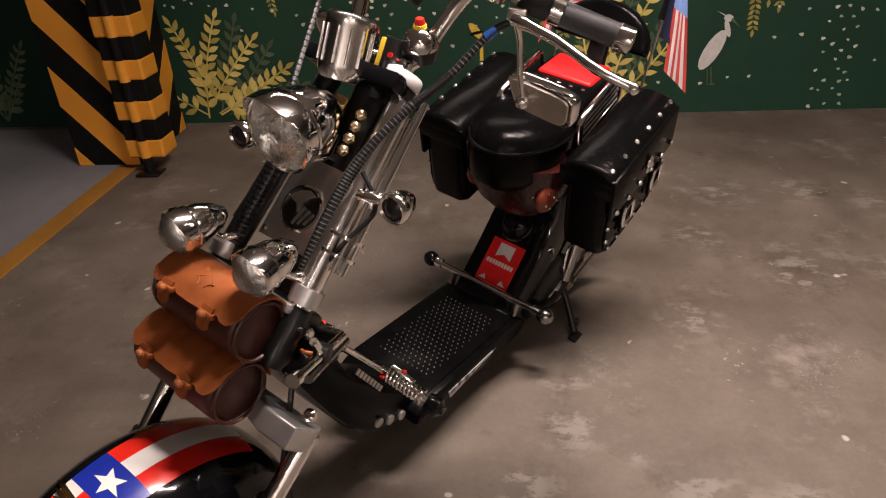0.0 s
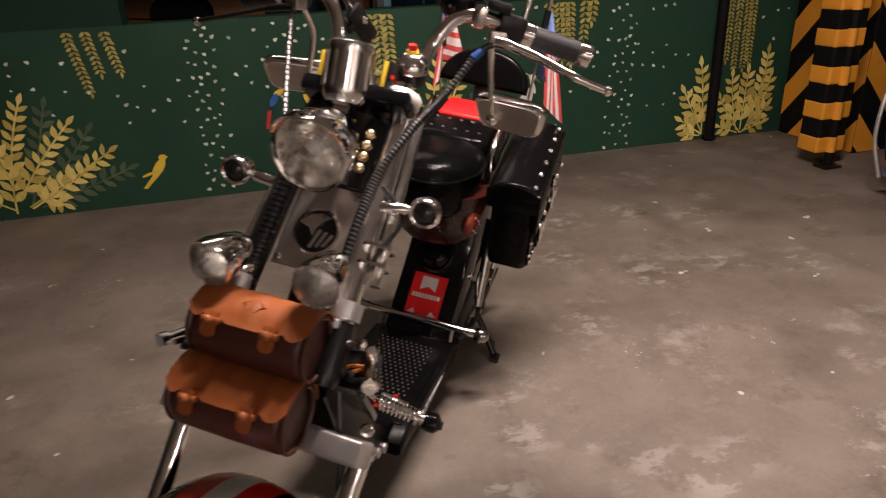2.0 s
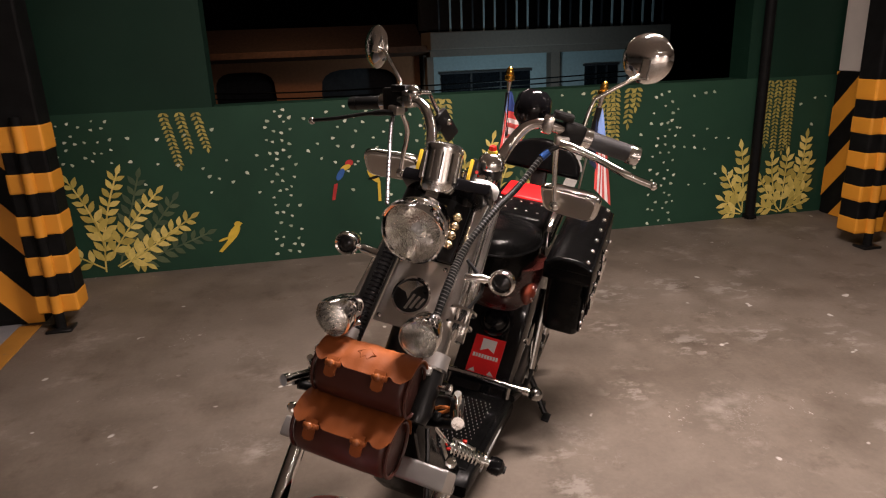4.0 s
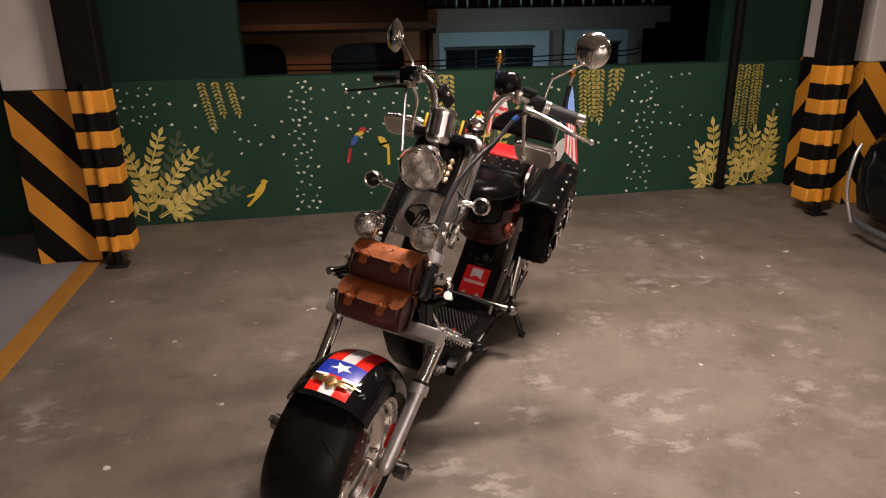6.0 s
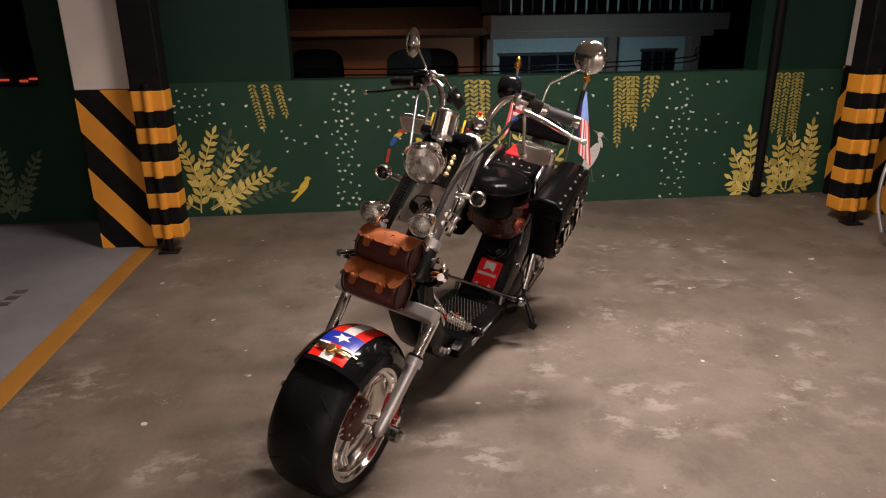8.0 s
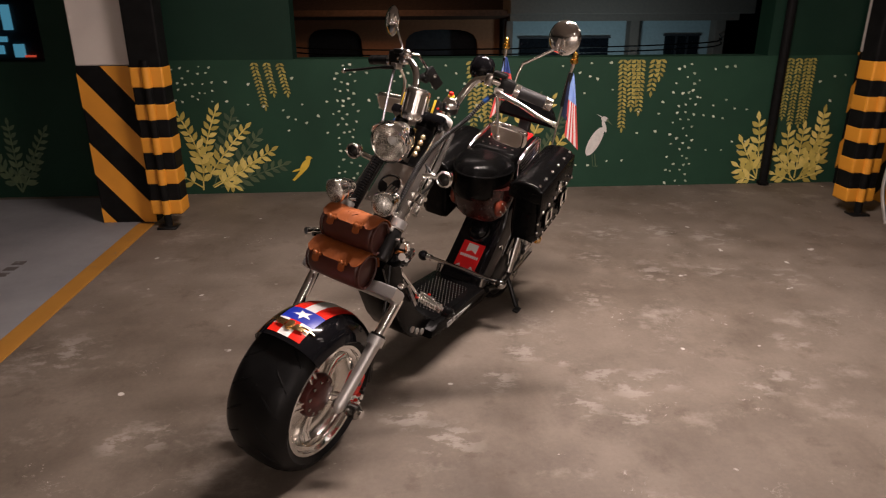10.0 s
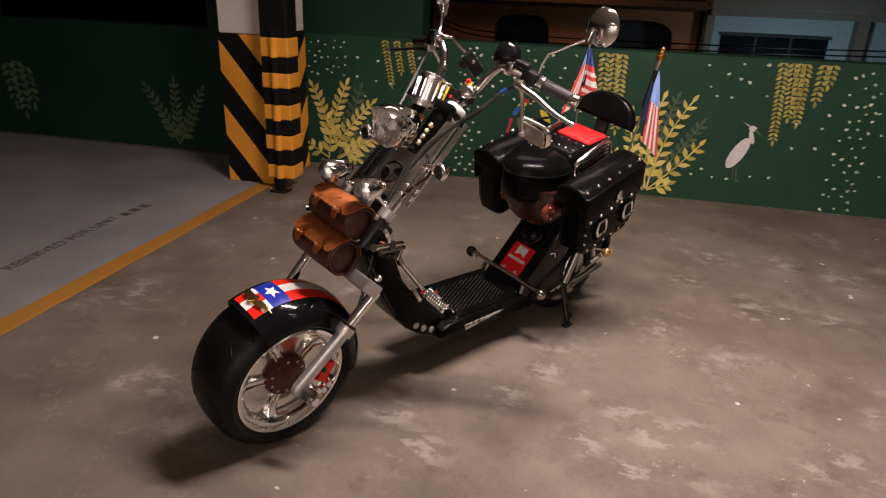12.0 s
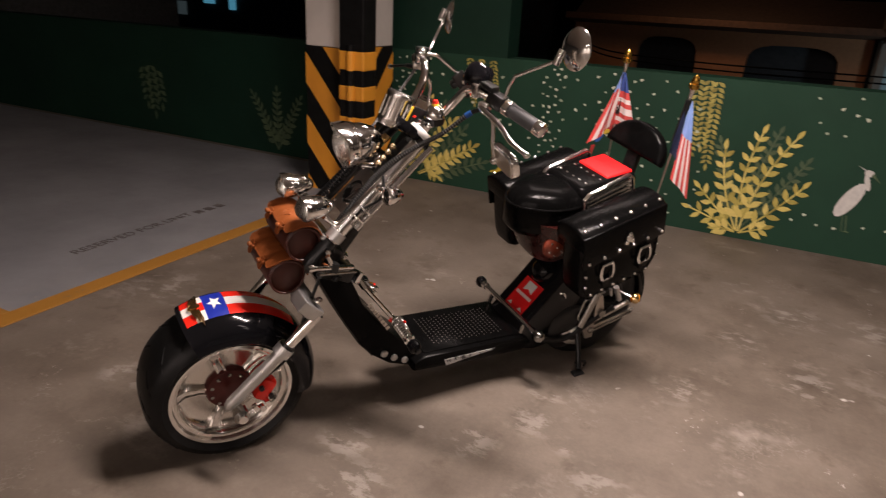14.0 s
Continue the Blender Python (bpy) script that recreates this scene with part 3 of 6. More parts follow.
petals = []
CLUSTERS = [(-0.93, 0.48, 0.085, 0.46, 50), (1.60, 0.48, 0.10, 0.46, 46), (-2.02, 0.81, 0.15, 0.13, 24), (-1.55, 0.70, 0.30, 0.16, 10), (-1.2, 0.56, 0.18, 0.12, 8), (-0.58, 0.76, 0.22, 0.18, 14), (-0.25, 0.72, 0.28, 0.22, 26), (-0.2, 0.32, 0.32, 0.24, 16), (0.85, 0.83, 0.2, 0.12, 10), (1.35, 0.52, 0.13, 0.13, 5), (0.92, 0.19, 0.26, 0.05, 6), (1.95, 0.60, 0.25, 0.09, 9), (1.97, 0.30, 0.2, 0.04, 6), (1.85, 0.91, 0.12, 0.03, 3), (2.72, 0.74, 0.1, 0.10, 4)]
for cx, cz, sx, sz, cnt in CLUSTERS:
    spots = []
    for k in range(cnt):
        tries = [(cx + MUR.uniform(-sx, sx), min(0.95, max(0.02, cz + MUR.uniform(-sz, sz)))) for _ in range(9)]
        x, z = max(tries, key=lambda q: min([math.hypot(q[0] - a, q[1] - b) for a, b in spots] + [9]))
        spots.append((x, z))
        s = MUR.uniform(0.011, 0.018) * (0.85 if cx < -1.9 else 1.0)
        a = MUR.choice((0.2, 0.4, 2.7, 3.0, -0.5)) + MUR.uniform(-0.4, 0.4)
        petals.append([(x + s * r * math.cos(a + b), z + s * r * math.sin(a + b)) for r, b in ((1.05, 0), (0.62, 0.8), (0.66, 2.1), (0.60, 3.1), (0.62, 4.2), (0.58, 5.4))])
tagged(child("painted_petals", flat(petals, 2), PETAL, wall, "scattered pale painted petals"), kind="stuff")


def bird(name, polys, material, label, layer=4):
    return child(name, flat(polys, layer), material, wall, label)


def blob(cx, cz, rx, rz, ang=0.0, n=14):
    ca, sa = math.cos(ang), math.sin(ang)
    return [(cx + rx * math.cos(2 * math.pi * k / n) * ca - rz * math.sin(2 * math.pi * k / n) * sa, cz + rx * math.cos(2 * math.pi * k / n) * sa + rz * math.sin(2 * math.pi * k / n) * ca) for k in range(n)]


bird("painted_bird", [blob(-1.262, 0.205, 0.062, 0.026, 0.95), blob(-1.232, 0.262, 0.021, 0.018), [(-1.222, 0.28), (-1.20, 0.262), (-1.222, 0.255)], [(-1.28, 0.19), (-1.365, 0.095), (-1.345, 0.09), (-1.268, 0.16)], blob(-1.325, 0.172, 0.035, 0.008, 0.3)], CANARY, "small yellow painted songbird")
egret = bird("painted_egret", [blob(0.935, 0.355, 0.120, 0.044, 1.10), blob(1.000, 0.470, 0.050, 0.014, 1.9), blob(0.998, 0.525, 0.026, 0.019, -0.3), [(0.975, 0.545), (0.93, 0.565), (0.985, 0.53)]], EGRET, "white painted egret with a dark beak")
child("beak", flat([[(1.018, 0.528), (1.065, 0.475), (1.010, 0.512)], [(0.918, 0.26), (0.924, 0.26), (0.936, 0.165), (0.931, 0.165)], [(0.938, 0.26), (0.944, 0.26), (0.958, 0.165), (0.953, 0.165)], [(0.925, 0.165), (0.975, 0.168), (0.97, 0.160)]], 5), LEAF_D, egret)
m1 = bird("painted_macaw", [blob(-0.522, 0.592, 0.027, 0.020, 0.4), [(-0.600, 0.47), (-0.625, 0.465), (-0.645, 0.365), (-0.625, 0.365)]], MUR_RED, "red, yellow and blue painted macaw")
child("wing", flat([blob(-0.545, 0.566, 0.034, 0.016, 0.35)], 5), CANARY, m1)
child("wing", flat([blob(-0.580, 0.525, 0.042, 0.019, 1.0)], 6), MUR_BLUE, m1)
m2 = bird("painted_macaw", [blob(-0.375, 0.50, 0.055, 0.022, -0.9), [(-0.352, 0.47), (-0.335, 0.465), (-0.335, 0.335), (-0.355, 0.335)]], CANARY, "yellow and blue painted macaw")
child("wing", flat([blob(-0.372, 0.49, 0.040, 0.009, 0.2)], 5), BLACKP, m2)

# ---- across the street, seen over the parapet ----
FAC = plain("facade_render", (0.22, 0.17, 0.14), 0.8, vary=0.08)
FACW = plain("facade_pale_panel", (0.42, 0.50, 0.52), 0.7, vary=0.08)
FACD = plain("facade_dark", (0.03, 0.03, 0.035), 0.6)
FACO = plain("facade_orange_render", (0.36, 0.15, 0.07), 0.8, vary=0.10)
PANE = plain("night_window", (0.012, 0.014, 0.018), 0.1)
here = Matrix.Identity(4)
hb = thing("apartment_building", (4.2, 12.4, -3.0), "pale balconied building across the street at night", "building", "", here)
part("wall", box((4.15, 12.45, -1.0), (4.9, 0.3, 4.1)), FACW, hb, smooth=False)
part("balcony_slab", box((4.25, 11.95, 1.28), (5.1, 1.1, 0.34), bevel=0.02), FAC, hb, smooth=False)
part("beam", box((4.2, 12.0, 1.04), (4.9, 0.5, 0.14), bevel=0.01), FAC, hb, smooth=False)
part("upper_wall", box((4.25, 12.6, 2.7), (5.1, 0.3, 2.4)), FACD, hb, smooth=False)
for x, w in ((1.78, 0.14), (4.48, 0.20), (6.36, 0.22)):
    part("column", box((x, 12.1, -1.0), (w, 0.3, 3.94), bevel=0.01), FAC, hb, smooth=False)
for x0, x1, z1 in ((2.06, 4.02, 0.60), (5.28, 6.04, 0.64)):
    w = part("window", box(((x0 + x1) / 2, 12.28, z1 - 0.55), (x1 - x0, 0.04, 1.1)), PANE, hb, "dark shop window", smooth=False)
    part("frame", box(((x0 + x1) / 2, 12.275, z1 + 0.02), (x1 - x0 + 0.08, 0.06, 0.04)), FACD, w, smooth=False)
    for f in (0.33, 0.66):
        part("mullion", box((x0 + (x1 - x0) * f, 12.25, z1 - 0.55), (0.04, 0.03, 1.1)), FACD, w, smooth=False)
part("rail", box((4.25, 11.48, 2.35), (5.0, 0.05, 0.05)), FACD, hb, smooth=False)
for k in range(22):
    part("baluster", box((1.9 + k * 0.225, 11.48, 1.90), (0.035, 0.035, 0.90)), FACW if k % 3 else FACD, hb, smooth=False)
ob = thing("low_house", (-0.9, 12.4, -3.0), "low orange-brown house front with arched openings across the street", "building", "", here)
part("back_wall", box((-0.9, 13.3, -1.0), (6.0, 0.3, 4.6)), FACD, ob, smooth=False)


def arch(x0, x1, top):
    """Half outline points of an opening's rounded head, from the left spring to the right."""
    n, c, r = 10, (x0 + x1) / 2, (x1 - x0) / 2
    out = []
    for k in range(n + 1):
        ca, sa = math.cos(math.pi * k / n), math.sin(math.pi * k / n)
        out.append((c - r * math.copysign(abs(ca) ** 0.6, ca), top - 0.45 + 0.45 * abs(sa) ** 0.6))
    return out


front = [(-3.9, -3.0), (-2.55, -3.0)] + arch(-2.55, -1.36, 0.82) + [(-1.36, -3.0), (-0.44, -3.0)] + arch(-0.44, 1.15, 0.80) + [(1.15, -3.0), (1.62, -3.0), (1.62, 1.0), (-3.9, 1.0)]
part("wall", slab(front, 12.35, 12.6, 1), FACO, ob, smooth=False)
part("eave", box((-1.1, 12.2, 1.08), (5.7, 0.9, 0.12), (-8, 0, 0)), plain("awning", (0.10, 0.045, 0.025), 0.8), ob, smooth=False)
part("roof", box((-1.1, 12.9, 1.35), (5.7, 1.3, 0.10), (24, 0, 0)), plain("roof_tiles", (0.07, 0.04, 0.03), 0.9), ob, smooth=False)
solid("ground", box((0, 16, -3.1), (60, 26, 0.2)), plain("asphalt", (0.05, 0.05, 0.05), 0.9), "dark street below the parapet", "street", "structure")
solid("backdrop", box((0, 26, 3), (90, 0.2, 14)), plain("night_block", (0.006, 0.006, 0.008), 0.9), "dark night skyline", "skyline", "structure")
for z, sag in ((0.56, 0.02), (0.47, 0.03)):
    w = thing("overhead_wire", (-0.9, 9.9, z), "thin black wire across the street", "wire", "wires", here)
    part("strand", tube(spline([(-3.85, 12.36, z + 0.15), (-2.6, 10.2, z + 0.03), (-1.0, 9.9, z - sag), (0.9, 9.9, z - sag), (3.4, 10.0, z), (5.6, 10.6, z + 0.04), (6.36, 11.96, z + 0.12)], 6), 0.014, 6), BLACKM, w)
tower = thing("far_building", (-9.0, 20, -3), "dark distant block with a few lit windows", "building", "", here)
part("wall", box((-20.0, 20.3, 3), (26, 0.5, 12)), FACD, tower, smooth=False)
LITB, LITR, LITG = glow("lit_window_blue", (0.15, 0.55, 0.80), 0.35), glow("lit_sign_red", (0.9, 0.10, 0.05), 0.5), glow("glowing_wall_grey", (0.25, 0.33, 0.36), 0.09)
# The grey patches are lit wall stretches, their light put in as glow.
for x, z, w, h, m in ((-13.35, 0.95, 0.40, 0.75, LITB), (-12.80, 0.95, 0.25, 0.75, LITB), (-13.15, 0.30, 0.45, 0.16, LITB), (-13.2, -0.02, 0.25, 0.26, LITB), (-12.6, -0.05, 0.3, 0.40, LITB), (-11.0, 1.30, 0.45, 0.06, LITB), (-21.0, 0.75, 0.30, 0.7, LITB), (-22.3, 0.75, 0.55, 0.30, LITB), (-25.2, 0.35, 3.0, 0.55, LITG), (-29.0, 0.15, 4.0, 0.45, LITG), (-27.8, 0.75, 0.9, 0.35, LITB), (-12.3, -0.22, 0.30, 0.06, LITR), (-11.7, -0.26, 0.22, 0.07, LITR), (-11.35, -0.20, 0.34, 0.06, LITR), (-10.95, -0.18, 0.16, 0.2, LITR)):
    part("lit_patch", box((x, 20.0, z), (w, 0.1, h)), m, tower, smooth=False)
# Two unseen lights added to brighten the house fronts across the street.
for name, at, watts, c, tgt in (("facade_fill", (3.2, 9.4, -0.6), 22, (0.62, 0.88, 1.0), (3.6, 12.4, 0.95)), ("house_fill", (-0.9, 10.4, 2.4), 12, (1.0, 0.62, 0.35), (-0.9, 12.4, 0.4))):
    light = bpy.data.lights.new(name, "AREA")
    light.size, light.energy, light.color = 0.4, watts, c
    new(name, light).matrix_world = look(at, tgt)

# the batten bodies on the ceiling
for base in LAMPS:
    b = box((0, 0, -0.02), (1.26, 0.10, 0.06), bevel=0.01)
    me = bpy.data.meshes.new("housing")
    b.to_mesh(me)
    b.free()
    me.materials.append(PILLAR)
    body = new("housing", me)
    body.parent = base
    for x in (-0.45, 0.45) if base["hung"] else ():
        me = bpy.data.meshes.new("suspension_rod")
        rod = tube([(x, 0, 0.0), (x, 0, base["hung"])], 0.006, 8)
        rod.to_mesh(me)
        rod.free()
        me.materials.append(ALU)
        new("suspension_rod", me).parent = base

# ---- parked car at the edge of the view ----
car = thing("car", (4.0, -0.05, 0.0), "black parked car with chrome-edged bumper", "car", "", here)
prof = [(2.44, 0.13), (2.35, 0.19), (2.315, 0.32), (2.315, 0.46), (2.36, 0.58), (2.47, 0.69), (3.25, 0.86), (3.75, 1.30), (4.6, 1.42), (5.3, 1.32), (5.7, 0.95), (5.95, 0.85), (6.0, 0.35), (5.8, 0.22), (2.6, 0.14)]
rings = []
for y, k in ((-0.95, 0.80), (-0.90, 0.95), (-0.7, 1.0), (0.60, 1.0), (0.76, 0.985), (0.83, 0.95), (0.865, 0.86)):
    rings.append([V(4.1 + (x - 4.1) * (0.6 + 0.4 * k), y, 0.13 + (z - 0.13) * (0.6 + 0.4 * k)) for x, z in prof])
part("body", loft(rings), CARPAINT, car)
part("lower_lip", tube(spline([(2.36, 0.80, 0.13), (2.315, 0.62, 0.115), (2.30, 0.2, 0.11), (2.30, -0.4, 0.11), (2.34, -0.85, 0.13)], 6), 0.022, 10), CARGREY, car, "grey lower bumper lip")
part("grille", box((2.312, -0.05, 0.36), (0.02, 1.0, 0.16), bevel=0.006), BLACKM, car)
part("windscreen", box((3.50, -0.05, 1.09), (0.62, 1.20, 0.02), (0, -41, 0), 0.008), CARGREY, car)
part("bumper_trim", tube(spline([(2.345, 0.84, 0.585), (2.305, 0.83, 0.52), (2.285, 0.825, 0.40), (2.29, 0.82, 0.28), (2.325, 0.79, 0.115)], 6), 0.011, 10), ALU, car, "bright curved bumper edge")
part("plate", box((2.300, -0.05, 0.42), (0.012, 0.42, 0.12), bevel=0.004), WHITEP, car, "pale blank plate")
for x in (2.95, 5.2):
    for y in (-0.82, 0.70):
        w = part("wheel", lathe([(0.0, -0.1), (0.28, -0.1), (0.31, -0.06), (0.31, 0.06), (0.28, 0.1), (0.0, 0.1)], (x, y, 0.31), (0, 1, 0), 28), RUBBER, car)
        part("rim", lathe([(0.0, -0.115), (0.17, -0.115), (0.19, -0.09), (0.19, 0.09), (0.17, 0.115), (0.0, 0.115)], (x, y, 0.31), (0, 1, 0), 20), ALU, w)

# ---- the electric chopper scooter (x: its left, y: backwards, z: up) ----
sc = thing("electric_scooter", (0, 0.7, 0), "black fat-tyred electric chopper scooter leaning on its kickstand", "scooter")
WC = V(0, 0.003, 0.245)
RAKE = V(0, 0.665, 0.747)


def mx(p, s):
    """A point on the left (s = 1) or the right side (s = -1)."""
    return V(p[0] * s, p[1], p[2])


RIMMETAL = chrome("polished_alloy", (0.88, 0.86, 0.83), 0.07)
DISHMETAL = chrome("dish_alloy", (0.80, 0.77, 0.72), 0.16)


def wheel(name, c, tyre_r, half, rim_r, metal):
    rim = part(name, lathe([(rim_r - 0.018, -half * 0.78), (rim_r - 0.010, -half * 0.92), (rim_r, -half * 0.93), (rim_r + 0.002, -half * 0.86), (rim_r - 0.010, -half * 0.55), (rim_r - 0.010, half * 0.55), (rim_r + 0.002, half * 0.86), (rim_r, half * 0.93), (rim_r - 0.010, half * 0.92), (rim_r - 0.014, half * 0.80), (rim_r - 0.020, half * 0.78), (rim_r - 0.024, half * 0.50), (rim_r - 0.030, half * 0.2), (rim_r - 0.030, -half * 0.2)], c, (1, 0, 0), 56, closed=True), metal, sc, "cast alloy wheel with turned lip")
    h = half
    prof = [(rim_r - 0.004, -h * 0.86), (rim_r + 0.012, -h * 0.97), (tyre_r - 0.045, -h * 1.03), (tyre_r - 0.022, -h * 0.93), (tyre_r - 0.009, -h * 0.72), (tyre_r - 0.002, -h * 0.40), (tyre_r, 0), (tyre_r - 0.002, h * 0.40), (tyre_r - 0.009, h * 0.72), (tyre_r - 0.022, h * 0.93), (tyre_r - 0.045, h * 1.03), (rim_r + 0.012, h * 0.97), (rim_r - 0.004, h * 0.86)]
    ty = part("tyre", lathe(prof, c, (1, 0, 0), 64), RUBBER, rim, "wide black road tyre")
    bm = bmesh.new()
    for k in range(18):
        for s in (-1, 1):
            a0 = 2 * math.pi * (k + (0.5 if s > 0 else 0)) / 18
            pts = []
            for t in (0, 0.33, 0.66, 1):
                a = a0 + t * 0.26
                x = s * h * (0.12 + 0.72 * t)
                r = tyre_r - 0.0044 - (0.012 * t * t)
                pts.append(c + V(x, math.cos(a) * r, math.sin(a) * r))
            tube(pts, [0.002, 0.0055, 0.006, 0.002], 6, bm)
    part("tread_groove", bm, BLACKP, ty)
    part("brake_disc", lathe([(0.020, h * 0.50), (0.060, h * 0.50), (0.062, h * 0.56), (0.020, h * 0.60)], c, (1, 0, 0), 40), HUBRED, rim, "dark red hub disc")
    part("hub", lathe([(0.0, -h * 0.62), (0.064, -h * 0.60), (0.070, -h * 0.5), (0.070, h * 0.50), (0.066, h * 0.60), (0.044, h * 0.66), (0.022, h * 0.70), (0.0, h * 0.72)], c, (1, 0, 0), 24), HUBRED, rim)
    if metal == BLACKM:
        for k in range(8):
            a = radians(115 + 45 * k)
            d, e = V(0, math.cos(a), math.sin(a)), V(0, -math.sin(a), math.cos(a))
            ring0 = [c + d * 0.045 + e * u + V(h * 0.36 + w, 0, 0) for u, w in ((-0.018, 0), (0.018, 0), (0.012, 0.018), (-0.012, 0.018))]
            ring1 = [c + d * (rim_r - 0.022) + e * u + V(h * 0.62 + w, 0, 0) for u, w in ((-0.036, 0), (0.036, 0), (0.026, 0.014), (-0.026, 0.014))]
            part("spoke", loft([ring0, ring1]), metal, rim)
        return rim
    # a polished dish on each side with five low double-ridged spokes
    for s in (1, -1):
        part("dish", lathe([(rim_r - 0.018, s * h * 0.80), (rim_r - 0.020, s * h * 0.68), (rim_r - 0.026, s * h * 0.50), (rim_r - 0.042, s * h * 0.36), (rim_r - 0.070, s * h * 0.33), (0.060, s * h * 0.42)], c, (1, 0, 0), 64), DISHMETAL, rim, "mirror-polished wheel dish")
        part("dish_bead", lathe([(rim_r - 0.020, s * h * 0.74), (rim_r - 0.025, s * h * 0.75), (rim_r - 0.026, s * h * 0.69), (rim_r - 0.021, s * h * 0.67)], c, (1, 0, 0), 56, closed=True), metal, rim)
        for k in range(5):
            a = radians(108 + 72 * k)
            d, e = V(0, math.cos(a), math.sin(a)), V(0, -math.sin(a), math.cos(a))
            rows = ((0.060, 0.017, 0.52), (0.085, 0.015, 0.46), (rim_r - 0.055, 0.017, 0.46), (rim_r - 0.030, 0.024, 0.60))
            sp = part("spoke", loft([[c + d * r + e * u + V(s * h * x, 0, 0) for u, x in ((-w, 0.28), (w, 0.28), (w * 0.85, hi), (-w * 0.85, hi))] for r, w, hi in rows]), metal, rim, "polished broad spoke")
            for side in (-1, 1):
                part("spoke_ridge", tube([c + d * r + e * (w * 0.62 * side) + V(s * h * (hi + 0.01), 0, 0) for r, w, hi in rows], [0.004, 0.0045, 0.0045, 0.003], 6), metal, sp)
        for k in range(10):
            a = radians(90 + 36 * k)
            part("hub_bolt", lathe([(0, s * h * 0.60), (0.006, s * h * 0.60), (0.006, s * h * 0.66), (0, s * h * 0.67)], c + V(0, math.cos(a), math.sin(a)) * 0.054, (1, 0, 0), 6), CHROME2, rim)
    return rim


wheel("front_wheel", WC, 0.243, 0.104, 0.179, RIMMETAL)
wheel("rear_wheel", V(0, 1.43, 0.240), 0.238, 0.09, 0.15, BLACKM)


def rounding(u):
    """Fall of a rounded mudguard from its crown, 0 in the middle to about 0.78 at the rim."""
    return 1 - (1 - abs(0.985 * u) ** 2.4) ** (1 / 2.4)


def arc_sheet(c, r, half, a0, a1, crown, n=30, m=12, thick=0.004, drop=0.0):
    """A mudguard: a curved sheet over a wheel, from angle a0 to a1 (0: straight up, plus: to the back)."""
    rows_o, rows_i = [], []
    for k in range(n + 1):
        a = radians(a0 + (a1 - a0) * k / n)
        d = V(0, math.sin(a), math.cos(a))
        ro, ri = [], []
        for j in range(m + 1):
            u = -1 + 2 * j / m
            rr = r + crown - drop * rounding(u) if drop else r + crown * (1 - abs(u) ** 3.0)
            ro.append(c + d * rr + V(u * half, 0, 0))
            ri.append(c + d * (rr - thick) + V(u * (half - thick), 0, 0))
        rows_o.append(ro)
        rows_i.append(ri)
    bm = bmesh.new()
    o = [[bm.verts.new(p) for p in r_] for r_ in rows_o]
    i = [[bm.verts.new(p) for p in r_] for r_ in rows_i]
    for k in range(n):
        for j in range(m):
            bm.faces.new((o[k][j], o[k][j + 1], o[k + 1][j + 1], o[k + 1][j]))
            bm.faces.new((i[k][j], i[k + 1][j], i[k + 1][j + 1], i[k][j + 1]))
        for j in (0, m):
            bm.faces.new((o[k][j], o[k + 1][j], i[k + 1][j], i[k][j]))
    for k in (0, n):
        for j in range(m):
            bm.faces.new((o[k][j], i[k][j], i[k][j + 1], o[k][j + 1]))
    return bm


FR, FH, FCROWN, FDROP = 0.247, 0.116, 0.026, 0.100
fender = part("front_fender", arc_sheet(WC, FR, FH, -27, 100, FCROWN, drop=FDROP, m=28), BLACKG, sc, "glossy black mudguard with flag decals")


def on_fender(u, deg, lift=0.0015):
    """A point on the mudguard: u across (-1 to 1), deg round."""
    a = radians(deg)
    rr = FR + FCROWN - FDROP * rounding(u) + lift
    return WC + V(u * FH, math.sin(a) * rr, math.cos(a) * rr)


def decal(name, u0, u1, d0, d1, material, lift=0.0015):
    bm = bmesh.new()
    nu, nd = 12, max(3, int(abs(d1 - d0) / 2))
    g = [[bm.verts.new(on_fender(u0 + (u1 - u0) * i / nu, d0 + (d1 - d0) * j / nd, lift)) for i in range(nu + 1)] for j in range(nd + 1)]
    for j in range(nd):
        for i in range(nu):
            bm.faces.new((g[j][i], g[j][i + 1], g[j + 1][i + 1], g[j + 1][i]))
    return part(name, bm, material, fender)


U = 0.50
decal("blue_panel", -U, U, -11, 1.5, BLUEP)
for u0, u1, m in ((-U, -U / 3, REDP), (-U / 3, U / 3, WHITEP), (U / 3, U, REDP)):
    decal("stripe", u0, u1, 1.5, 46, m)
for k, (u0, u1) in enumerate(((-U, -U / 3), (-U / 3, U / 3), (U / 3, U))):
    decal("check", u0, u1, -17.5, -11, WHITEP if k % 2 == 0 else REDP)
    decal("check", u0, u1, -24, -17.5, REDP if k % 2 == 0 else WHITEP)
bm = bmesh.new()
pts = [bm.verts.new(on_fender(x, -4.7 + y * 17, 0.003)) for x, y in [(a, -b) for a, b in star(0.27, 0.42)]]
mid = bm.verts.new(on_fender(0, -4.7, 0.003))
for k in range(10):
    bm.faces.new((mid, pts[k], pts[(k + 1) % 10]))
part("star_decal", bm, WHITEP, fender)


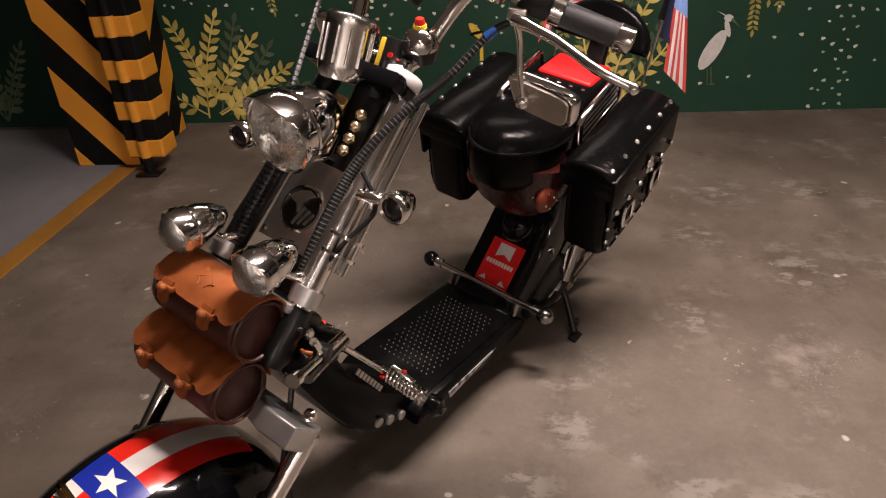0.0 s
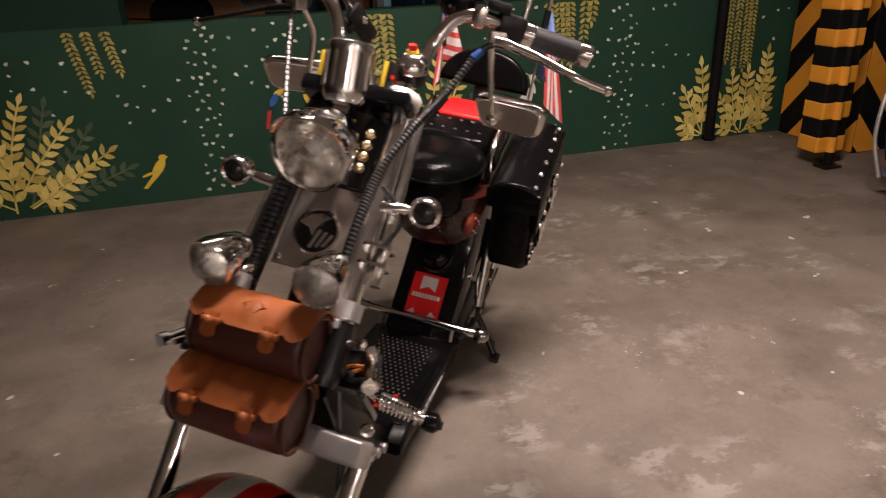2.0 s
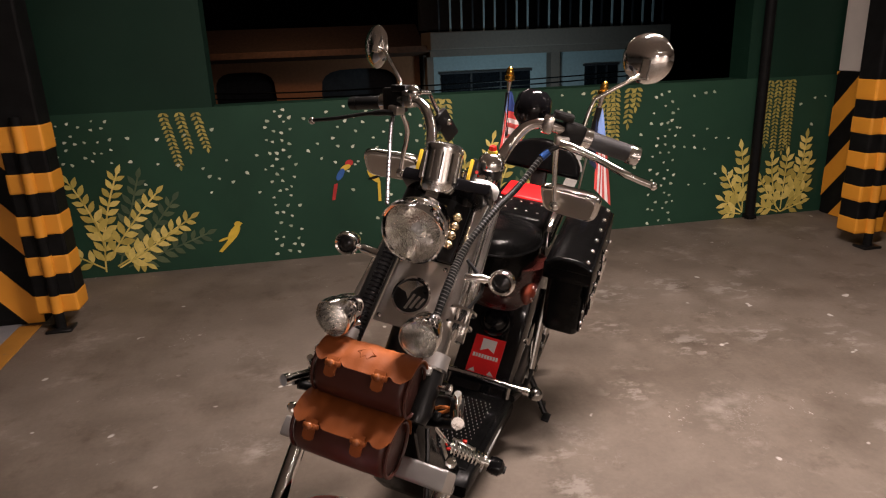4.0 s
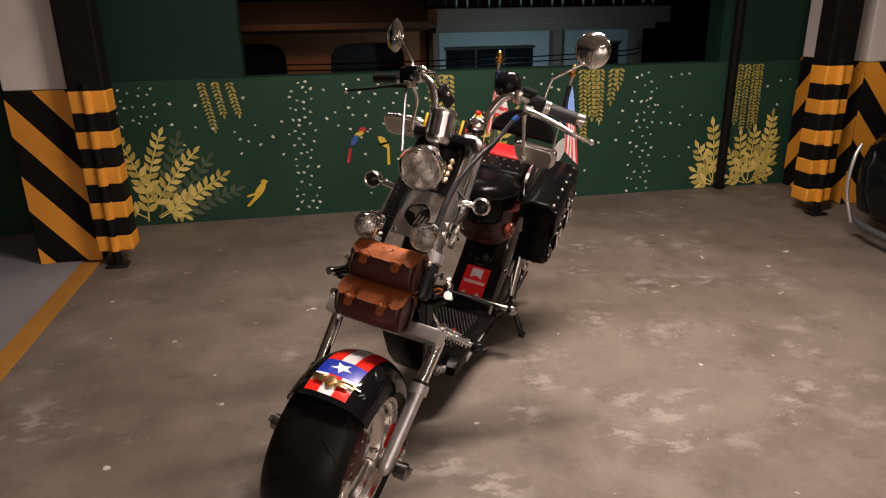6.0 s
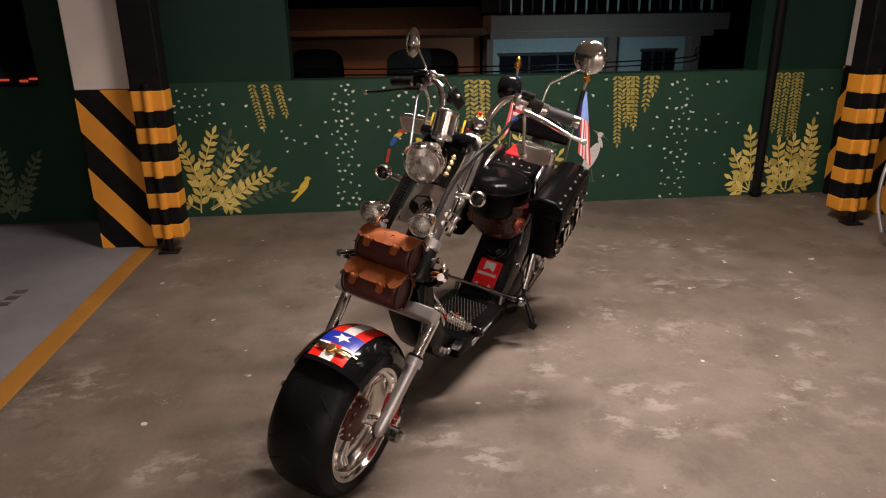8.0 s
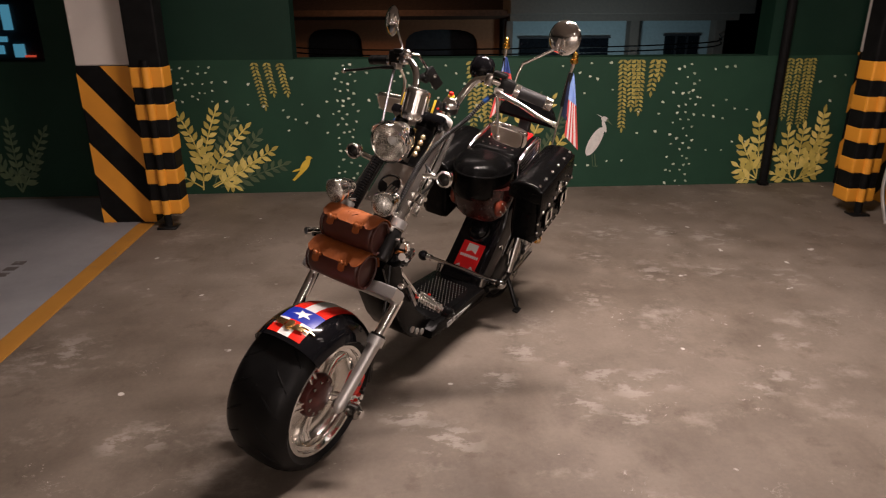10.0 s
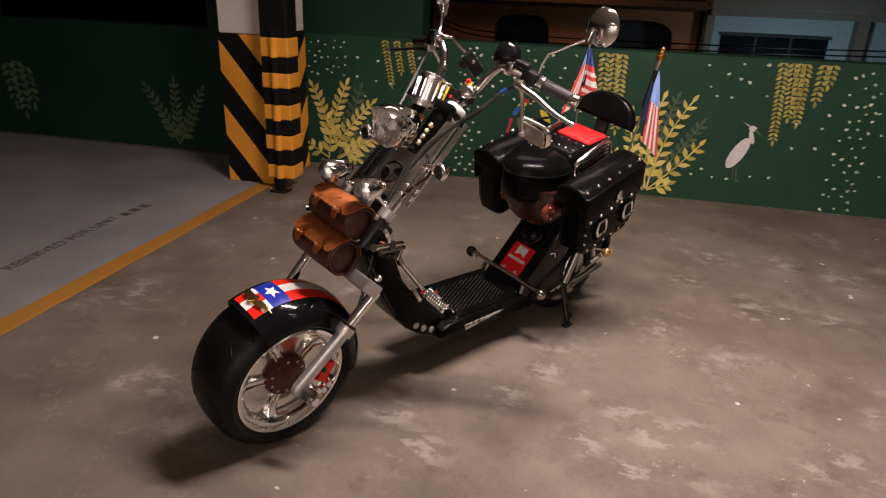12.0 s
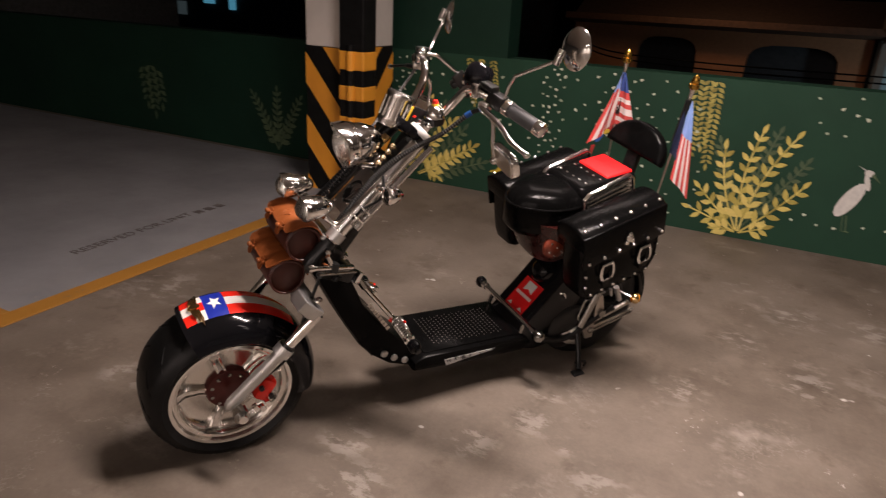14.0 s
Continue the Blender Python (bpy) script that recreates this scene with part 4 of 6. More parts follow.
def fender_sheet(outline, thick, lift):
    """A small raised plate on the mudguard from an outline of (across, degrees) pairs, with a raised middle."""
    bm = bmesh.new()
    lo = [bm.verts.new(on_fender(u, d, lift)) for u, d in outline]
    hi = [bm.verts.new(on_fender(u, d, lift + thick)) for u, d in outline]
    n = len(outline)
    mid = bm.verts.new(on_fender(sum(u for u, _ in outline) / n, sum(d for _, d in outline) / n, lift + thick * 1.5))
    for k in range(n):
        q = (k + 1) % n
        bm.faces.new((lo[k], lo[q], hi[q], hi[k]))
        bm.faces.new((hi[k], hi[q], mid))
    return bm


badge = part("winged_badge", fender_sheet([(0.12 * math.cos(2 * math.pi * k / 16), -16.5 + 3.6 * math.sin(2 * math.pi * k / 16)) for k in range(16)], 0.004, 0.004), GOLD, fender, "small brass winged badge")
part("badge_shield", fender_sheet([(-0.09, -14.2), (0.09, -14.2), (0.09, -17.2), (0.0, -19.6), (-0.09, -17.2)], 0.003, 0.009), GOLD, badge)
for s in (-1, 1):
    for k, reach in enumerate((0.66, 0.54, 0.42)):
        d = -14.6 - 1.7 * k
        part("badge_feather", fender_sheet([(0.13 * s, d + 0.8), (reach * 0.7 * s, d + 1.5), (reach * s, d + 0.6), (reach * 0.75 * s, d - 0.1), (0.13 * s, d - 0.8)], 0.004, 0.003 + 0.0012 * k), GOLD, badge)

# fork
AX_L = V(0.150, -0.014, 0.266)
for s in (1, -1):
    cap, top = V(0.160, 0.130, 0.424), V(0.168, 0.228, 0.535)
    if s < 0:
        cap, top = V(-0.138, 0.098, 0.388), V(-0.146, 0.228, 0.535)
    leg = part("fork_leg", tube([mx(AX_L, s) + V(0, -0.016, -0.018), mx(AX_L, s) + V(0, -0.009, -0.010), mx(AX_L, s), cap - RAKE * 0.03, cap], [0.007, 0.015, 0.0185, 0.0190, 0.022], 20), ALU, sc, "satin silver fork slider")
    part("fork_collar", tube([cap - RAKE * 0.012, cap + RAKE * 0.016], 0.027, 20), ALU, leg)
    part("dust_seal", tube([cap + RAKE * 0.016, cap + RAKE * 0.024], 0.024, 16), BLACKM, leg)
    part("stanchion", tube([cap, top], 0.017, 16), CHROME, sc, "chrome fork tube")
    axle = part("axle_peg", tube([mx((0.120, 0.0, 0.252), s), mx((0.170, 0.002, 0.255), s), mx((0.174, 0.002, 0.255), s), mx((0.205, 0.002, 0.256), s), mx((0.211, 0.002, 0.256), s)], [0.015, 0.015, 0.022, 0.023, 0.015], 10), CHROME2, sc, "dark chrome axle cap")
    part("peg_end", tube([mx((0.209, 0.002, 0.256), s), mx((0.219, 0.002, 0.256), s)], 0.013, 12), CHROME, axle)
cal = part("brake_caliper", box((0.128, 0.086, 0.280), (0.045, 0.046, 0.074), (-30, 0, 0), 0.012), REDP, sc, "red brake caliper")
for dy in (-0.018, 0.018):
    part("caliper_bolt", lathe([(0.0, 0.0), (0.008, 0.0), (0.008, 0.010), (0.0, 0.010)], (0.149, 0.086 + dy * 0.8, 0.280 - dy), (1, 0, 0), 8), BLACKM, cal)
for y, z in ((0.056, 0.228), (0.076, 0.222), (0.092, 0.236)):
    part("caliper_fitting", box((0.150, y, z), (0.018, 0.016, 0.022), (30, 0, 0), 0.003), CHROME, cal)
part("brake_hose", tube(spline([(0.14, 0.09, 0.33), (0.155, 0.15, 0.40), (0.14, 0.20, 0.52), (0.11, 0.25, 0.62)], 6), 0.005, 8), BLACKM, sc)
bm = bmesh.new()
ring = [(-0.176, 0.0), (-0.166, -0.030), (-0.120, -0.034), (-0.06, -0.014), (0.06, -0.014), (0.120, -0.044), (0.180, -0.042), (0.190, 0.0), (0.180, 0.042), (0.09, 0.042), (-0.08, 0.036), (-0.166, 0.030)]
slab([(x, y * 0.86) for x, y in ring], -0.025, 0.015, 2, 0.005, bm, 3)
bm.transform(pose(0, 0.205, 0.558, -41.7, 0, 0))
part("lower_yoke", bm, ALU, sc, "broad cast silver fork yoke")
for s in (1, -1):
    a, b = mx((0.094, 0.175, 0.601), s), mx((0.076, 0.556, 1.012), s)
    part("fork_tube", tube([a + RAKE * 0.07, b], 0.0215, 18), SATIN if s > 0 else BLACKM, sc, "chrome upper fork tube" if s > 0 else "sheathed black fork tube")
    part("side_rod", tube([mx((0.121, 0.345, 0.765), s), b + V(0.022 * s, 0.012, -0.03)], 0.0095, 12), SATIN, sc)
    c = mx((0.095, 0.297, 0.738), s)
    col = part("tube_collar", tube([c - RAKE * 0.013, c + RAKE * 0.015], 0.0255, 20), ALU, sc)
    for k in range(2 if s > 0 else 0):
        q = c + RAKE * (0.080 + 0.030 * k) + V(0.018 * s, 0, 0)
        part("clamp_ring", tube([q - RAKE * 0.0025, q + RAKE * 0.0025], 0.029, 16), CHROME, col)
    part("boot", tube([c - RAKE * 0.12, c - RAKE * 0.10, c - RAKE * 0.07, c - RAKE * 0.045, c - RAKE * 0.018], [0.020, 0.026, 0.023, 0.026, 0.022], 16), BLACKM, sc, "black rubber boot")
    nut = part("boot_clamp", tube([c - RAKE * 0.040 + V(0.018 * s, -0.012, 0), c - RAKE * 0.034 + V(0.050 * s, -0.016, 0.002)], 0.0055, 8), CHROME, sc)
    part("clamp_nut", tube([c - RAKE * 0.036 + V(0.040 * s, -0.015, 0.001), c - RAKE * 0.035 + V(0.048 * s, -0.016, 0.002)], 0.010, 6), CHROME2, nut)
    part("clamp_band", lathe([(0.024, -0.010), (0.031, -0.010), (0.033, -0.007), (0.033, 0.007), (0.031, 0.010), (0.024, 0.010)], mx((0.072, 0.540, 1.022), s), RAKE, 28, closed=True), WHITEP if s > 0 else ALU, sc, "white clamp band round the fork tube")
for s in (1, -1):
    part("yoke_bolt", lathe([(0.0, 0.0), (0.011, 0.0), (0.011, 0.008), (0.007, 0.012), (0.0, 0.012)], mx((0.172, 0.228, 0.580), s), (0, -0.665, 0.747), 8), CHROME, sc)
for k, (x, y, z) in enumerate(((0.118, 0.262, 0.662), (0.130, 0.285, 0.640), (0.108, 0.300, 0.628))):
    clip_ = part("wire_loop", tube(spline([(x, y, z), (x + 0.016, y - 0.010, z + 0.014), (x + 0.026, y + 0.006, z + 0.004), (x + 0.012, y + 0.016, z - 0.014), (x - 0.006, y + 0.010, z - 0.020)], 5), 0.0032, 7), COPPER if k == 0 else BLACKM, sc, "loose wire at the fork foot")
    part("wire_plug", box((x + 0.002, y + 0.004, z - 0.020), (0.014, 0.012, 0.018), (-20, 10, 25 * k), 0.003), CHROME2 if k == 2 else BLACKM, clip_)
part("top_yoke", box((0, 0.528, 1.012), (0.195, 0.085, 0.030), (-40, 0, 0), 0.008), BLACKG, sc)
part("head_tube", tube([(0, 0.300, 0.60), (0, 0.340, 0.66), (0, 0.57, 0.99)], [0.050, 0.040, 0.034], 20), BLACKM, sc)
part("lower_clamp", box((0, 0.285, 0.690), (0.215, 0.075, 0.045), (-41, 0, 0), 0.010), BLACKM, sc)
part("crossbar", box((0, 0.262, 0.735), (0.20, 0.016, 0.016), (-41, 0, 0), 0.004), ALU, sc)

# headlamp, spot lamps, indicators
REFLECT = plain("lamp_reflector", (0.74, 0.71, 0.66), 0.20, 1.0, 0.05)


def lamp_unit(name, c, axis, r, depth, label, visor, lens_mat=LENS, peak=0.026):
    ax = Vector(axis).normalized()
    shell = part(name, lathe([(r * 1.06, 0.0), (r * 1.08, 0.006), (r * 1.06, 0.012), (r, 0.014), (r * 0.99, -depth * 0.15), (r * 0.90, -depth * 0.45), (r * 0.66, -depth * 0.75), (r * 0.30, -depth * 0.95), (0.0, -depth)], c, ax, 40), CHROME, sc, label)
    part("rim_band", lathe([(r * 1.01, -depth * 0.20), (r * 1.035, -depth * 0.17), (r * 1.01, -depth * 0.14)], c, ax, 40), CHROME, shell)
    bm = lathe([(r * 0.95, 0.004), (r * 0.84, -depth * 0.14), (r * 0.7, -depth * 0.26), (r * 0.5, -depth * 0.37), (r * 0.3, -depth * 0.44), (0.0, -depth * 0.48)], c, ax, 72)
    sx = ax.cross(V(0, 0, 1)).normalized()
    for v in bm.verts:
        off = v.co - Vector(c)
        v.co += ax * (0.05 * r * math.sin(off.dot(sx) / r * 22.0) + 0.03 * r * math.sin(off.z / r * 17.0))
    part("reflector", bm, REFLECT, shell)
    part("bulb", ball(Vector(c) - ax * depth * 0.25, r * 0.14), WHITEP, shell)
    part("lens", lathe([(r * 0.99, 0.006), (r * 0.75, 0.022), (r * 0.4, 0.031), (0.0, 0.034), (0.0, 0.029), (r * 0.4, 0.026), (r * 0.75, 0.017), (r * 0.97, 0.002)], c, ax, 40), lens_mat, shell, "ribbed clear lens").visible_shadow = False
    if visor:
        side = ax.cross(V(0, 0, 1)).normalized()
        up = side.cross(ax)
        bm = bmesh.new()
        rows = []
        for k in range(17):
            a = radians(-70 + 140 * k / 16)
            d = up * math.cos(a) + side * math.sin(a)
            reach = peak * max(0.0, math.cos(a)) ** 1.5
            rows.append([bm.verts.new(Vector(c) + d * r * q + ax * h) for q, h in ((1.05, -0.012), (1.12, 0.004), (1.10, 0.010 + reach), (1.07, 0.010 + reach), (1.03, 0.0))])
        for p, q in zip(rows, rows[1:]):
            for j in range(4):
                bm.faces.new((p[j], p[j + 1], q[j + 1], q[j]))
        part("visor", bm, CHROME, shell)
    return shell


HL = V(-0.001, 0.352, 0.968)
lamp_unit("headlamp", HL, (0, -0.98, -0.10), 0.0605, 0.115, "large chrome bullet headlamp with peaked visor", True)
part("headlamp_bracket", tube([HL + V(0, 0.05, -0.06), (0, 0.44, 0.90), (0, 0.46, 0.93)], 0.012, 10), CHROME, sc)
for x in (0.086, -0.083):
    c = V(x, 0.214, 0.828 if x > 0 else 0.820)
    lamp_unit("spot_lamp", c, (0.05 if x > 0 else -0.12, -0.97, -0.06), 0.0345, 0.078, "small chrome bullet spot lamp", True, LENS, 0.008)
    part("spot_bracket", tube(spline([c + V(0, 0.05, -0.03), c + V(-0.01, 0.075, -0.055), V(x * 0.95, 0.31, 0.765)], 5), 0.008, 10), CHROME, sc)
for s in (1, -1):
    root = mx((0.098, 0.415, 0.875), s)
    tip = mx((0.168, 0.418, 0.883), s)
    st = part("indicator", tube([root, root.lerp(tip, 0.55), root.lerp(tip, 0.6), tip], [0.010, 0.010, 0.007, 0.007], 12), CHROME, sc, "chrome indicator on a short stalk")
    part("bowl", lathe([(0.0185, -0.008), (0.019, -0.012), (0.0225, -0.015), (0.026, -0.011), (0.027, -0.004), (0.0245, 0.006), (0.019, 0.023), (0.011, 0.034), (0.0, 0.038)], tip + V(0.004 * s, -0.002, 0), (0, 1, 0), 24), CHROME, st)
    part("lens", lathe([(0.019, -0.008), (0.012, -0.014), (0.0, -0.018), (0.0, -0.004)], tip + V(0.004 * s, -0.002, 0), (0, 1, 0), 24), DARKLENS, st, "dark lens")

# plate with a round emblem between the fork tubes
bm = slab([(-0.062, -0.068), (0.062, -0.068), (0.056, 0.085), (-0.056, 0.085)], -0.003, 0.003, 2, 0.0015)
FACE = Matrix.Translation((-0.005, 0.392, 0.812)) @ Matrix.Rotation(radians(48.3), 4, "X")
bm.transform(FACE)
plate = part("fork_plate", bm, BRUSHED, sc, "brushed steel plate with round emblem", smooth=False)
bm = slab([(-0.056, 0.094), (0.056, 0.094), (0.052, 0.150), (-0.052, 0.150)], -0.003, 0.004, 2, 0.0015)
bm.transform(FACE)
part("upper_plate", bm, BRUSHED, plate, smooth=False)
bm = lathe([(0.037, 0.003), (0.041, 0.003), (0.041, 0.008), (0.037, 0.009)], (0, 0, 0), (0, 0, 1), 36, closed=True)
bm.transform(FACE)
part("emblem_ring", bm, CHROME, plate)
bm = lathe([(0.0, 0.0036), (0.037, 0.0036), (0.037, 0.0046), (0.0, 0.0046)], (0, 0, 0), (0, 0, 1), 32)
bm.transform(FACE)
part("emblem_disc", bm, BLACKM, plate)
bm = bmesh.new()
slab([(-0.030, 0.010), (-0.016, 0.024), (0.002, 0.029), (0.017, 0.024), (0.006, 0.018), (-0.002, 0.006), (-0.004, -0.008), (-0.012, 0.004), (-0.020, 0.006)], 0.004, 0.0065, 2, 0.0, bm)
for x in (0.002, 0.012, 0.022):
    slab([(x - 0.008, -0.026 + 0.3 * x), (x - 0.003, -0.027 + 0.3 * x), (x + 0.006, 0.004 - 0.2 * x), (x + 0.001, 0.005 - 0.2 * x)], 0.004, 0.0060, 2, 0.0, bm)
bm.transform(FACE @ Matrix.Scale(1.15, 4))
part("emblem_mark", bm, SATIN, plate, "bright leaf-shaped emblem mark", smooth=False)
for x, y in ((-0.050, 0.072), (0.050, 0.072), (-0.052, -0.056), (0.052, -0.056)):
    bm = ball((x, y, 0.004), 0.006, squash=(1, 1, 0.6))
    bm.transform(FACE)
    part("bolt", bm, CHROME, plate)
for k in range(4):
    q = V(0.044, 0.456, 0.946) + RAKE * (0.021 * k - 0.03)
    bm = lathe([(0.0, -0.012), (0.005, -0.012), (0.005, 0.0), (0.0104, 0.0), (0.0104, 0.006), (0.007, 0.010), (0.0, 0.012)], q, (0, -0.75, 0.66), 6)
    part("brass_bolt", bm, PALEBRASS, sc)
part("brass_block", box((0.004, 0.470, 0.982), (0.028, 0.012, 0.024), (-41.7, 0, 0), 0.003), GOLD, sc, "small brass block")
part("bolt_plate", box((0.040, 0.477, 0.935), (0.032, 0.014, 0.13), (-41.7, 0, 0), 0.003), BLACKM, sc)

# instruments behind the top yoke
CUP = V(-0.012, 0.488, 1.024)
cax = V(-0.05, 0.36, 0.93).normalized()
cup = part("chrome_housing", lathe([(0.0, -0.012), (0.030, -0.012), (0.037, -0.002), (0.039, 0.010), (0.0395, 0.072), (0.041, 0.076), (0.040, 0.084), (0.034, 0.089), (0.0, 0.091)], CUP, cax, 28), SATIN, sc, "fluted chrome instrument housing")
u0 = cax.orthogonal().normalized()
w0 = cax.cross(u0)
for k in range(12):
    a = 2 * math.pi * k / 12
    d = u0 * math.cos(a) + w0 * math.sin(a)
    part("flute", tube([CUP + d * 0.0405 + cax * 0.012, CUP + d * 0.0405 + cax * 0.068], 0.0020, 6), CHROME, cup)
for x in (-0.068, 0.046):
    p = part("switch_plate", box((x, 0.536, 1.050), (0.015, 0.042, 0.068), (-24, 0, 0), 0.006), BLACKM, sc, "black switch plate with yellow edge")
    part("edge_strip", box((x - 0.002, 0.5150, 1.0595), (0.0075, 0.004, 0.058), (-24, 0, 0), 0.001), YELLOWP, p)
part("red_button", lathe([(0, 0), (0.004, 0), (0.004, 0.006), (0, 0.006)], (0.055, 0.530, 1.060), (0.3, -0.9, 0.3), 12), REDP, sc)
bell = part("bell", lathe([(0.0, 0.034), (0.014, 0.032), (0.025, 0.022), (0.030, 0.008), (0.030, 0.0)], (0.068, 0.588, 1.064), (0, -0.15, 1), 28), CHROME, sc, "chrome domed bell")
part("bell_ring", lathe([(0.0, 0.040), (0.010, 0.038), (0.012, 0.030), (0.0, 0.030)], (0.068, 0.588, 1.064), (0, -0.15, 1), 16), YELLOWP, bell)
part("bell_knob", lathe([(0.0, 0.050), (0.007, 0.047), (0.009, 0.038), (0.0, 0.037)], (0.068, 0.588, 1.064), (0, -0.15, 1), 14), REDP, bell, "red knob")
part("bell_base", lathe([(0.0, -0.022), (0.024, -0.022), (0.028, -0.004), (0.028, 0.002), (0.0, 0.002)], (0.068, 0.588, 1.064), (0, -0.15, 1), 24), BLACKM, bell)
part("riser_block", box((0, 0.555, 1.035), (0.15, 0.04, 0.035), (-10, 0, 0), 0.008), CHROME, sc)

# handlebar with grips, levers and mirrors
for s in (1, -1):
    path = [(0.060, 0.560, 1.035), (0.074, 0.585, 1.052), (0.092, 0.628, 1.112), (0.125, 0.645, 1.158), (0.170, 0.655, 1.163), (0.235, 0.700, 1.142), (0.348, 0.739, 1.117)]
    bar = part("handlebar", tube(spline([mx(p, s) for p in path], 6), 0.0125, 14), CHROME, sc, "swept chrome handlebar")
    g0, g1 = mx((0.242, 0.7035, 1.140), s), mx((0.344, 0.7385, 1.117), s)
    d = (g1 - g0).normalized()
    gr = part("grip", tube([g0, g0 + d * 0.004, g1 - d * 0.004, g1], [0.017, 0.0195, 0.0195, 0.017] if s > 0 else [0.014, 0.016, 0.016, 0.014], 20), GRIP if s > 0 else BLACKM, bar, "black rubber grip")
    part("grip_cap", tube([g1 - d * 0.014, g1 - d * 0.012, g1 + d * 0.010, g1 + d * 0.014], [0.0205, 0.022, 0.0215, 0.012] if s > 0 else [0.0165, 0.017, 0.0165, 0.010], 20), CHROME if s > 0 else BLACKM, bar)
    part("grip_ring", tube([g0 - d * 0.010, g0 + d * 0.008], 0.0225, 20), CHROME, bar)
    part("switch_block", box(mx((0.212, 0.684, 1.152), s), (0.052, 0.038, 0.042 if s > 0 else 0.060), (0, 12 * s, 22 * s), 0.007), BLACKM, bar)
    part("bar_clamp", box(mx((0.162, 0.651, 1.166), s), (0.026, 0.036, 0.040), (0, 8 * s, 10 * s), 0.006), CHROME, bar)
    lever = [mx(p, s) for p in ((0.196, 0.650, 1.128), (0.225, 0.650, 1.124), (0.280, 0.655, 1.110), (0.345, 0.650, 1.090), (0.398, 0.662, 1.076) if s > 0 else (0.430, 0.686, 1.066))]
    lv = part("lever", tube(spline(lever, 5), [0.011] * 5 + [0.009] * 5 + [0.008] * 6 + [0.007] * 5 if s > 0 else [0.007] * 8 + [0.0045] * 13, 10), CHROME if s > 0 else BLACKM, bar, "polished brake lever" if s > 0 else "dark brake lever with bright tip")
    part("lever_ball", ball(mx((0.402, 0.662, 1.075) if s > 0 else (0.434, 0.688, 1.064), s), 0.0095), CHROME, lv)
    part("lever_pivot", box(mx((0.196, 0.660, 1.134), s), (0.030, 0.030, 0.020), (0, 0, 20 * s), 0.004), BRUSHED, lv)
    part("brake_reservoir" if s > 0 else "throttle_box", box(mx((0.190, 0.668, 1.184), s), (0.045, 0.034, 0.016), (0, 8 * s, 15 * s), 0.004), BLACKM, bar)
    # round mirror on a bent stem
    if s > 0:
        stem = [(0.232, 0.690, 1.160), (0.236, 0.695, 1.195), (0.242, 0.705, 1.226), (0.327, 0.762, 1.290)]
        mc, mn = V(0.325, 0.812, 1.318), V(0.02, 1.0, -0.06).normalized()
    else:
        stem = [(-0.205, 0.692, 1.16), (-0.215, 0.715, 1.192), (-0.300, 0.795, 1.248), (-0.330, 0.805, 1.254)]
        mc, mn = V(-0.356, 0.850, 1.250), V(0.56, 0.83, 0.0).normalized()
    ms = part("mirror_stem", tube(stem, 0.0045, 10), CHROME, bar)
    part("mirror_knuckle", tube([Vector(stem[-1]) - V(0, 0.004, 0.012), Vector(stem[-1]) + V(0, 0.010, 0.026)], 0.010, 10), CHROME, ms)
    mh = part("round_mirror", lathe([(0.0, -0.016), (0.021, -0.014), (0.040, -0.008), (0.052, 0.001), (0.055, 0.006), (0.052, 0.010)], mc, mn, 36), CHROME, bar, "round chrome mirror back")
    part("mirror_glass", lathe([(0.0525, 0.009), (0.0, 0.009)], mc, mn, 36), MIRROR, mh)
    # low rectangular mirror under the bar
    low = part("low_mirror_stem", tube(spline([mx(p, s) for p in ((0.185, 0.668, 1.128), (0.182, 0.705, 1.08), (0.190, 0.712, 1.02), (0.196, 0.722, 0.975))], 5), 0.006, 10), CHROME, bar)
    part("low_knuckle", ball(mx((0.196, 0.722, 0.972), s), 0.013), CHROME, low)
    quad = [(0.070 * p.x + 0.10 * p.x * p.y * 0.07, 0.037 * p.y - 0.001 * p.x) for p in oval((0, 0, 0), 1.0, 1.0, 28, 4.5)]
    fm = Matrix.Translation(mx((0.226, 0.728, 0.979), s)) @ Matrix.Rotation(radians(-10 * s), 4, "Z") @ Matrix.Rotation(radians(20), 4, "X")
    qs = [(x * s, z) for x, z in quad]
    bm = slab(qs, 0.0, 0.024, 1, 0.006)
    bm.transform(fm)
    shell = part("low_mirror", bm, CHROME, bar, "four-sided chrome mirror")
    bm = slab([(x * 0.86, z * 0.82) for x, z in qs], -0.003, 0.002, 1, 0.0)
    bm.transform(fm)
    part("low_mirror_face", bm, BRUSHED, shell, smooth=False)
gauge = part("round_gauge", lathe([(0.0, 0.036), (0.026, 0.034), (0.037, 0.022), (0.041, -0.004), (0.037, -0.024), (0.026, -0.036), (0.0, -0.038)], (0.118, 0.678, 1.190), (0, 0.35, 0.94), 28), BLACKG, sc, "round black handlebar gauge")
part("gauge_clip", box((0.118, 0.672, 1.224), (0.030, 0.010, 0.012), (0, 0, 0), 0.003), CHROME, gauge)
arm = part("phone_mount", tube([(-0.150, 0.650, 1.184), (-0.128, 0.684, 1.182), (-0.131, 0.694, 1.178), (-0.133, 0.766, 1.129)], 0.0055, 12), CHROME, sc, "chrome arm carrying a black phone clamp")
part("phone_clamp", box((-0.116, 0.790, 1.096), (0.016, 0.085, 0.042), (-47, 0, -25), 0.006), BLACKM, arm)
part("clamp_jaw", box((-0.142, 0.772, 1.092), (0.046, 0.020, 0.030), (-47, 0, -25), 0.006), BLACKM, arm)
part("clamp_screw", ball((-0.106, 0.780, 1.106), 0.008), CHROME, arm)
part("clamp_bolt", ball((-0.150, 0.646, 1.184), 0.017), CHROME, arm)

